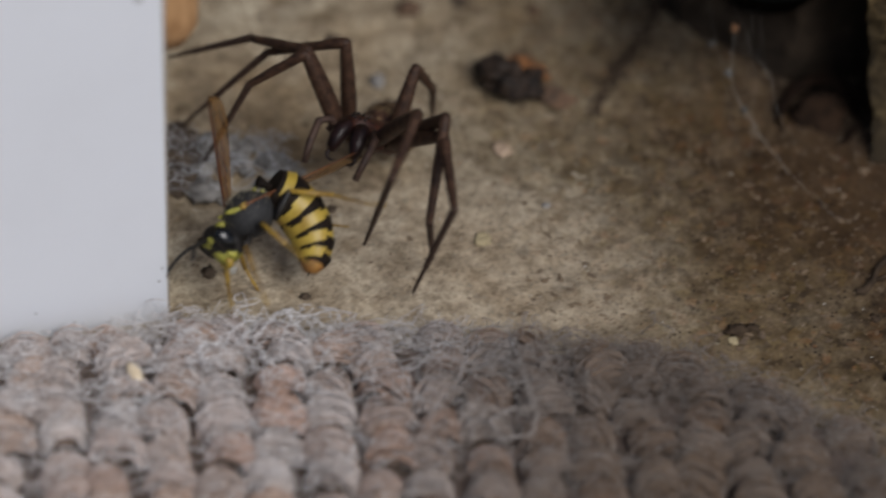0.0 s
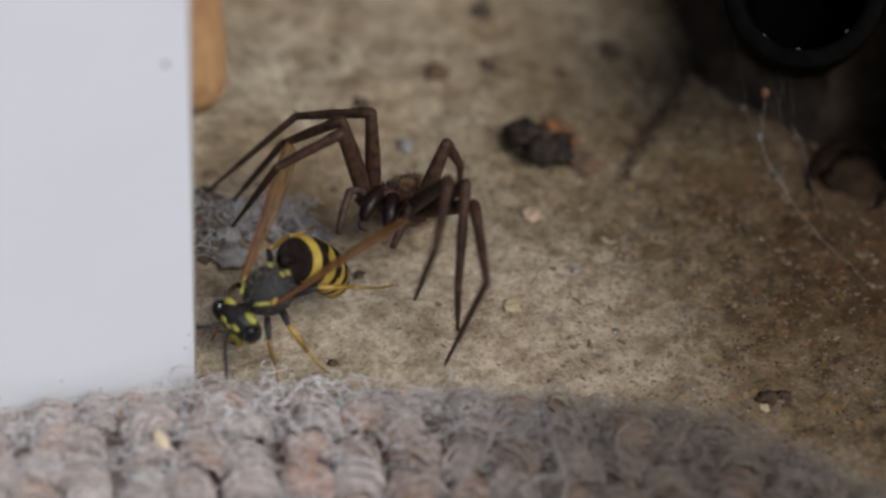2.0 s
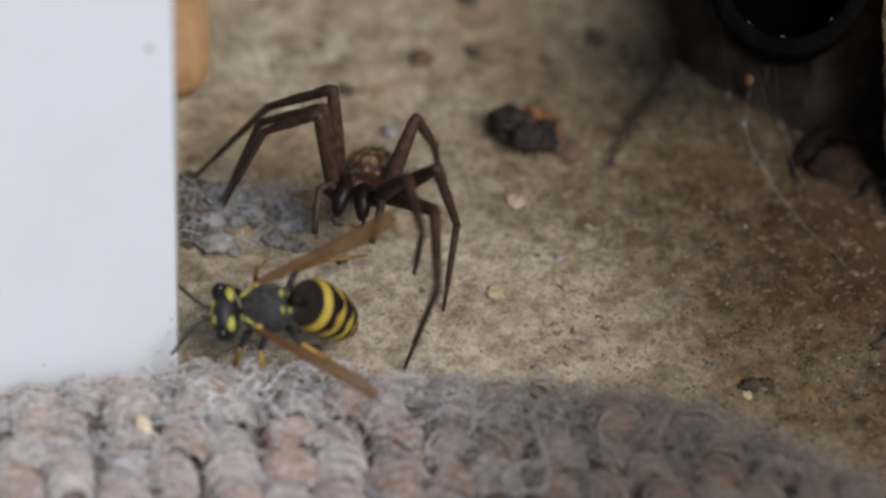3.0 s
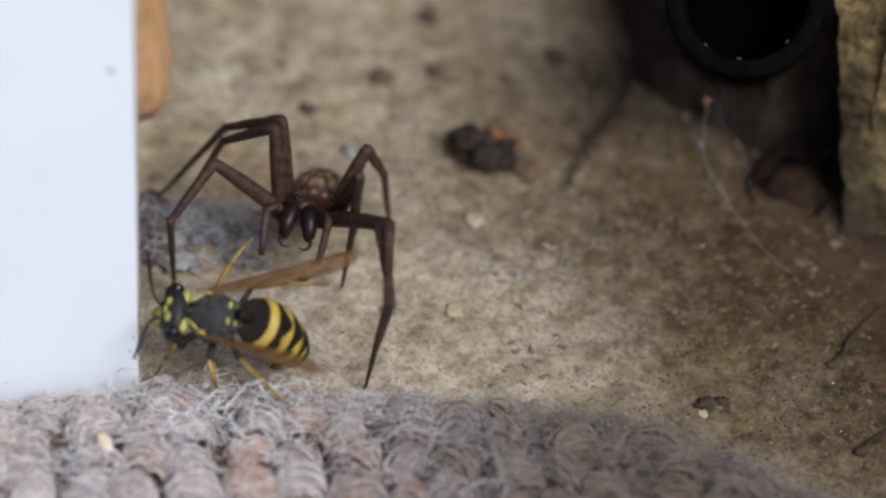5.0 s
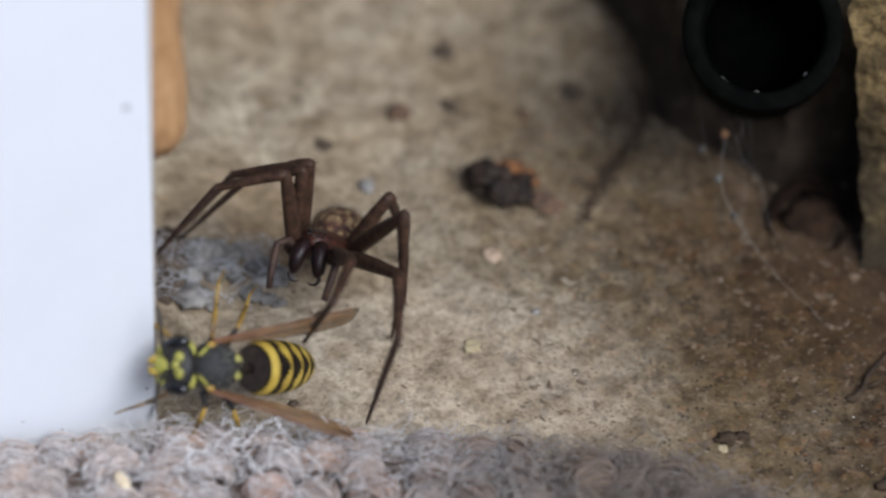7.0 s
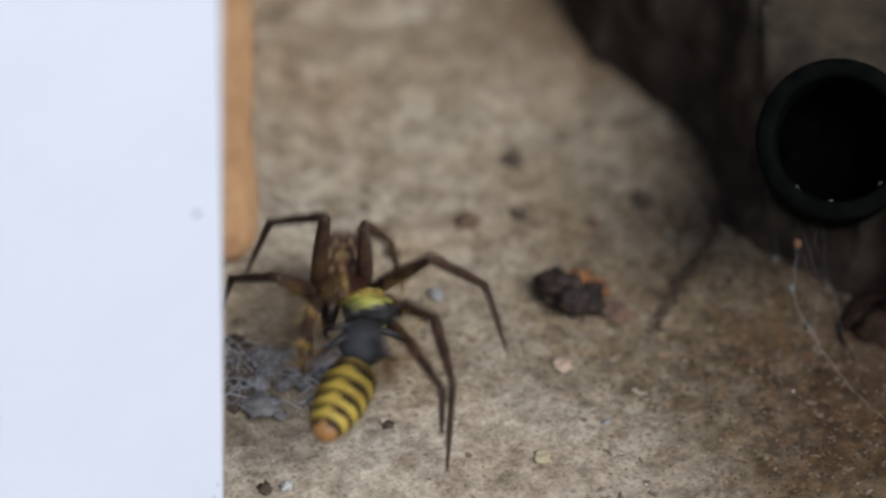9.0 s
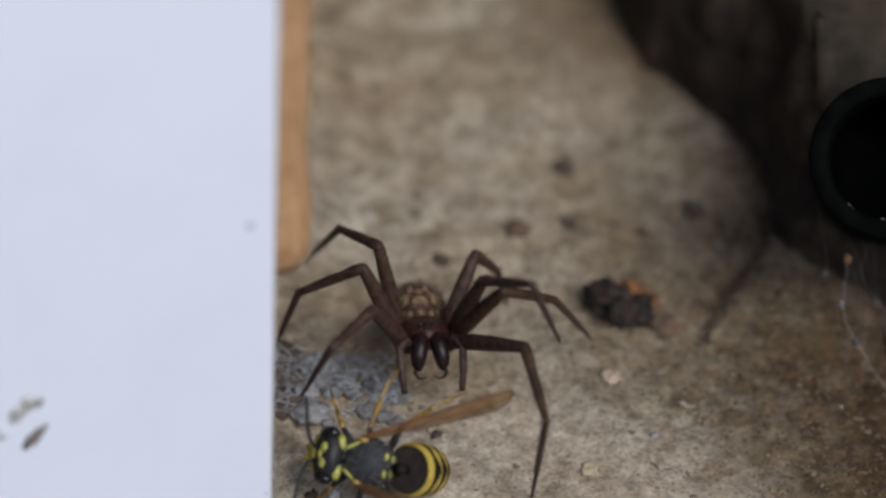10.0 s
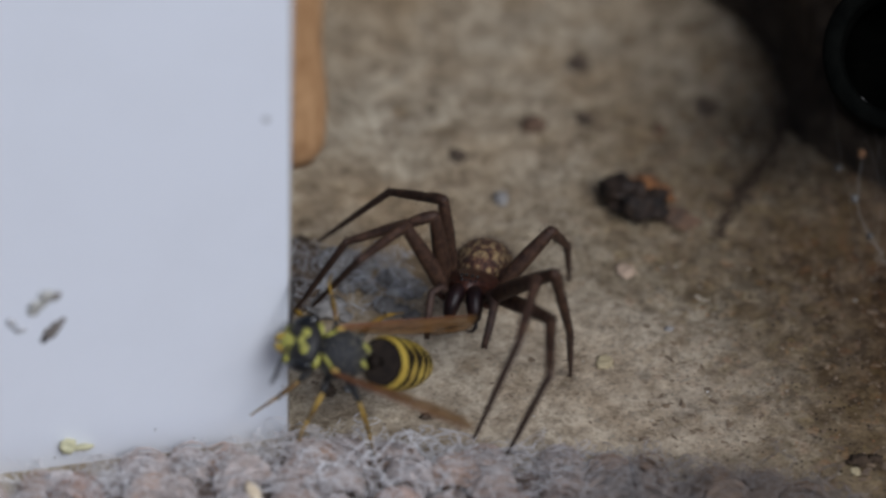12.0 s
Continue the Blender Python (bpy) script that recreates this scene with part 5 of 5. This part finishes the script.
        (0, 29.3, 57.6, 19.2, 39.9, -2.9, -109.8),
        (0.5, 35.6, 64.6, 27.6, 40.6, -5.0, -110.7),
        (1, 40.0, 65.3, 31.5, 39.7, -3.2, -110.3),
        (1.5, 39.5, 65.0, 29.2, 41.4, -6.1, -110.2),
        (2, 35.8, 63.3, 26.2, 39.7, -5.1, -110.0),
        (2.5, 41.8, 69.5, 35.2, 33.5, 0.4, -109.6),
        (2.7, 41.8, 69.5, 35.2, 33.5, 0.4, -109.6),
        (2.9, 52.5, 76.5, 44.3, 32.3, -5.1, -109.1),
        (3, 52.5, 76.5, 44.3, 32.3, -5.1, -109.1),
        (5, 51.8, 70.5, 62.9, 36.3, -7.4, -115.1),
        (5.5, 58.5, 86.1, 67.7, 15.9, 3.7, -112.6),
        (6, 58.6, 87.3, 66.4, 16.8, 4.0, -114.3),
        (6.5, 43.4, 72.6, 38.2, 28.9, 3.3, -104.3),
        (8.5, 49.1, 73.9, 26.4, 33.5, 10.2, -115.6),
        (8.75, 49.1, 73.9, 26.4, 33.5, 10.2, -115.6),
        (9, 55.6, 79.7, 88.8, 26.5, 2.9, -104.0),
        (9.2, 52.4, 62.6, 71.1, 58.8, -12.5, -113.6),
        (9.5, 52.4, 62.6, 71.1, 58.8, -12.5, -113.6),
        (10, 56.2, -41.4, -53.5, 57.7, -36.9, -52.3),
        (10.5, 70.0, 83.1, 82.9, 33.9, 4.1, -107.1),
        (11, 57.7, 81.7, 64.2, 37.0, 5.1, -104.0),
        (11.5, 48.9, 73.2, 69.3, 51.6, -4.9, -109.8),
        (12, 52.3, 80.1, 29.1, 29.7, 11.4, -108.7),
    ],
}
# wasp: t, x, y, z, turn, nose up, roll, abdomen aside, abdomen up, wings aside and up, curl of each abdomen ring
WASP_ROWS = [
    (0, -19.66, -12.19, 8.64, 138.9, -9.6, 51.1, 3.8, -65.9, 35.1, 39.2, -9.4, -14.2, 17.3),
    (0.5, -19.48, -13.28, 7.88, 108.9, -19.7, 17.9, -10.0, -66.5, 43.2, 26.1, 20.6, -13.4, 8.5),
    (1, -20.54, -14.02, 7.92, 114.4, -22.1, 11.7, -20.1, -46.8, 28.8, 22.5, 27.0, -7.4, 10.4),
    (1.5, -20.76, -13.33, 8.66, 128.6, -22.8, 23.3, -11.6, -63.2, 28.2, 29.3, 26.9, -7.7, 6.7),
    (2, -20.38, -12.69, 7.94, 135.5, -24.8, -4.3, -8.8, -56.7, 28.1, -0.8, 23.2, 8.8, 9.5),
    (2.5, -20.12, -16.27, 8.27, 108.9, -25.8, -21.1, -4.6, -68.0, 10.1, 19.0, 31.6, 5.9, 5.1),
    (2.7, -20.12, -16.27, 8.27, 108.9, -25.8, -21.1, -4.6, -68.0, 10.1, 19.0, 31.6, 5.9, 5.1),
    (2.9, -18.70, -17.29, 8.33, 91.8, -11.7, -30.4, 0.6, -64.2, 16.2, 13.4, 40.3, 13.8, 5.9),
    (3, -18.70, -17.29, 8.33, 91.8, -11.7, -30.4, 0.6, -64.2, 16.2, 13.4, 40.3, 13.8, 5.9),
    (5, -19.78, -17.71, 9.76, 80.6, -6.3, -26.2, 5.4, -60.6, 15.4, 12.2, 20.3, 19.3, 6.2),
    (5.5, -20.79, -19.02, 12.36, 104.0, 6.3, -22.7, -2.5, -48.1, 18.0, 6.7, 25.4, 19.3, 3.0),
    (6, -20.56, -19.24, 11.10, 95.7, -4.8, -34.8, 4.4, -56.0, 15.0, 15.2, 21.1, 23.0, 3.0),
    (6.5, -20.84, -19.32, 9.92, 116.9, 24.4, -53.6, 3.0, -24.6, 11.2, 12.8, 13.4, -2.9, -1.0),
    (8.5, -22.99, -19.99, 10.06, 96.5, 3.1, -30.9, 13.5, -46.2, 25.8, -13.2, 27.5, 41.6, 3.5),
    (8.82, -22.99, -19.99, 10.06, 96.5, 3.1, -30.9, 13.5, -46.2, 25.8, -13.2, 27.5, 41.6, 3.5),
    (9, -15.17, -5.69, 13.94, -8.5, -0.5, 176.3, 6.2, -4.2, 15.4, -26.9, 16.4, -27.7, -0.2),
    (9.1, -13.68, -5.49, 13.22, -2.9, -4.8, 198.0, 12.0, 4.9, 13.6, -40.6, 26.1, -19.9, -7.4),
    (9.2, -13.88, -6.30, 11.42, -9.4, -2.0, 195.4, 8.9, -0.6, 13.6, -40.6, 33.0, -27.0, -0.1),
    (9.3, -13.13, -6.46, 10.33, -4.5, -4.4, 193.4, 26.4, 1.5, 13.6, -40.6, 30.9, -14.6, -0.5),
    (9.43, -16.59, -12.99, 7.82, 117.7, 21.8, -20.0, 12.6, -63.7, 21.1, 12.8, 46.6, 39.4, 0.0),
    (9.5, -16.59, -12.99, 7.82, 117.7, 21.8, -20.0, 12.6, -63.7, 21.1, 12.8, 46.6, 39.4, 0.0),
    (10, -18.35, -12.87, 6.93, 82.8, 2.0, -46.8, 8.9, -75.5, 28.0, 7.1, 14.4, 47.5, 0.6),
    (10.5, -20.63, -14.67, 7.59, 85.4, -3.1, -50.8, 13.1, -63.8, 21.1, 0.7, 21.7, 46.5, 3.4),
    (11, -22.00, -20.40, 11.63, 83.3, -10.2, -44.6, 20.6, -62.7, 8.2, 14.2, 24.2, 22.5, 3.2),
    (11.5, -22.87, -19.06, 11.86, 90.6, 6.0, -47.1, 16.9, -49.9, 22.1, 16.8, 10.5, 20.9, 2.8),
    (12, -21.90, -19.14, 12.55, 99.0, 20.7, -32.4, 22.6, -47.8, 19.4, -8.4, 25.7, 36.7, -3.0),
]


# head: t, nod up, turn
HEAD_ROWS = [(0, -12, 0), (3.0, 5, 0), (4.8, 30, 4), (8.7, 26, 0), (9.0, -22, 0), (9.3, -22, 0), (9.5, 25, 0), (12, 30, 0)]
# feelers: t, turned ahead, lifted
FEELER_ROWS = [(0, 38, -8), (3, 34, -6), (4.8, 4, 6), (8.6, 10, 10), (9, 30, 0), (9.5, 0, 14), (12, 4, 14)]
# legs lifted off the ground: t, far side, near side
LEG_LIFT = [(0, 0, 0), (3.2, 0, 0), (4.8, 42, 0), (8.8, 42, 0), (9.0, 0, 0), (9.3, 0, 0), (9.5, 26, 0), (12, 22, 0)]


def at_time(rows, t):
    rows = np.array(rows)
    return [float(np.interp(t, rows[:, 0], rows[:, k])) for k in range(1, rows.shape[1])]


def animal_turn(yaw, pitch, roll=0.0):
    return Matrix.Rotation(radians(yaw), 4, "Z") @ Matrix.Rotation(radians(pitch), 4, "X") @ Matrix.Rotation(radians(roll), 4, "Y")


def pointing(a, d):
    """A pose at a whose x axis points along d and whose z axis stays up."""
    x = d.normalized()
    y = Vector((0, 0, 1)).cross(x)
    y = y.normalized() if y.length > 1e-4 else Vector((0, 1, 0))
    z = x.cross(y)
    m = Matrix((x, y, z)).transposed().to_4x4()
    m.translation = a
    return m


def motions():
    times = [k / 10 for k in range(121)]
    fast = sorted(set(times + [8.6 + k / 30 for k in range(29)] + [2.6 + k / 30 for k in range(13)]))
    rows_body, rows_leg = [], {k: ([], [], []) for k in LENGTHS}
    for t in fast:
        x, y, z, yaw, nose = at_time(SPIDER_ROWS, t)
        body = Matrix.Translation(Vector((x, y, z)) * MM) @ animal_turn(yaw, nose)
        rows_body.append((t, body))
        inv, flat = body.inverted(), animal_turn(yaw, 0).to_3x3()
        for key, lens in LENGTHS.items():
            s = 1 if key in "XYZ" else -1
            a0, a1, a2, e0, e1, e2 = at_time(LEG_ROWS[key], t)
            p = body @ (Vector(HIPS[key]) * MM)
            for n, (az, el, ln) in enumerate(((a0, e0, lens[0]), (a1, e1, lens[1]), (a2, e2, lens[2]))):
                az, el = radians(az), radians(el)
                d = flat @ Vector((s * math.cos(az) * math.cos(el), math.sin(az) * math.cos(el), math.sin(el)))
                rows_leg[key][n].append((t, inv @ pointing(p, d)))
                p = p + d * ln * MM
    walk(spider, rows_body)
    for key in LENGTHS:
        for n in range(3):
            walk(spider_legs[key][n], rows_leg[key][n])
    rows_wasp, rows_ab, rows_w = [], [], {"U": [], "V": []}
    rows_ring = [[] for _ in wasp_rings]
    for t in fast:
        x, y, z, yaw, nose, roll, ay, ap, uy, up, vy, vp, curl = at_time(WASP_ROWS, t)
        rows_wasp.append((t, Matrix.Translation(Vector((x, y, z)) * MM) @ animal_turn(yaw, nose, roll)))
        rows_ab.append((t, Matrix.Translation((0, -3.2 * MM, 0.6 * MM)) @ Matrix.Rotation(radians(ay), 4, "Z") @ Matrix.Rotation(radians(-ap), 4, "X")))
        link = Matrix.Identity(4)
        for k, rows in enumerate(rows_ring):
            if k:
                at = Matrix.Translation((0, -RINGS[k] * MM, 0))
                link = link @ at @ Matrix.Rotation(radians(curl), 4, "X") @ at.inverted()
            rows.append((t, link.copy()))
        for key, s, wy, wz in (("U", 1, uy, up), ("V", -1, vy, vp)):
            rows_w[key].append((t, Matrix.Translation((1.7 * s * MM, 0.6 * MM, 1.0 * MM)) @ Matrix.Rotation(radians(s * wy), 4, "Z") @ Matrix.Rotation(radians(-wz), 4, "X")))
    walk(wasp, rows_wasp)
    gone = [0.0]
    for (_, a), (_, b) in zip(rows_wasp, rows_wasp[1:]):
        gone.append(gone[-1] + (b.translation - a.translation).length / MM)
    for leg, hip, s, n in wasp_legs:
        rows = []
        for (t, _), g in zip(rows_wasp, gone):
            c = Matrix.Translation(hip * MM)
            swing = 13 * math.sin(g * 0.9 + n * 2.1 + 0.8 * t)
            lift = at_time(LEG_LIFT, t)[0 if s > 0 else 1] * (0.4, 1.0, 0.15)[n % 3]
            rows.append((t, c @ Matrix.Rotation(radians(s * swing), 4, "Z") @ Matrix.Rotation(radians(-s * lift), 4, "Y") @ c.inverted()))
        walk(leg, rows)
    walk(wasp_abdomen, rows_ab)
    for ring, rows in zip(wasp_rings, rows_ring):
        walk(ring, rows)
    neck, rows = Matrix.Translation((0, 2.6 * MM, -0.1 * MM)), []
    for t in fast:
        nod, aside = at_time(HEAD_ROWS, t)
        rows.append((t, neck @ Matrix.Rotation(radians(aside), 4, "Z") @ Matrix.Rotation(radians(nod), 4, "X") @ neck.inverted()))
    walk(wasp_head, rows)
    for feeler, base, s in wasp_feelers:
        c = Matrix.Translation(base * MM)
        rows = []
        for t in fast:
            ahead, lift = at_time(FEELER_ROWS, t)
            rows.append((t, c @ Matrix.Rotation(radians(s * (ahead + 4 * math.sin(5 * t + s))), 4, "Z") @ Matrix.Rotation(radians(-s * lift), 4, "Y") @ c.inverted()))
        walk(feeler, rows)
    for key in rows_w:
        walk(wasp_wings[key], rows_w[key])


motions()
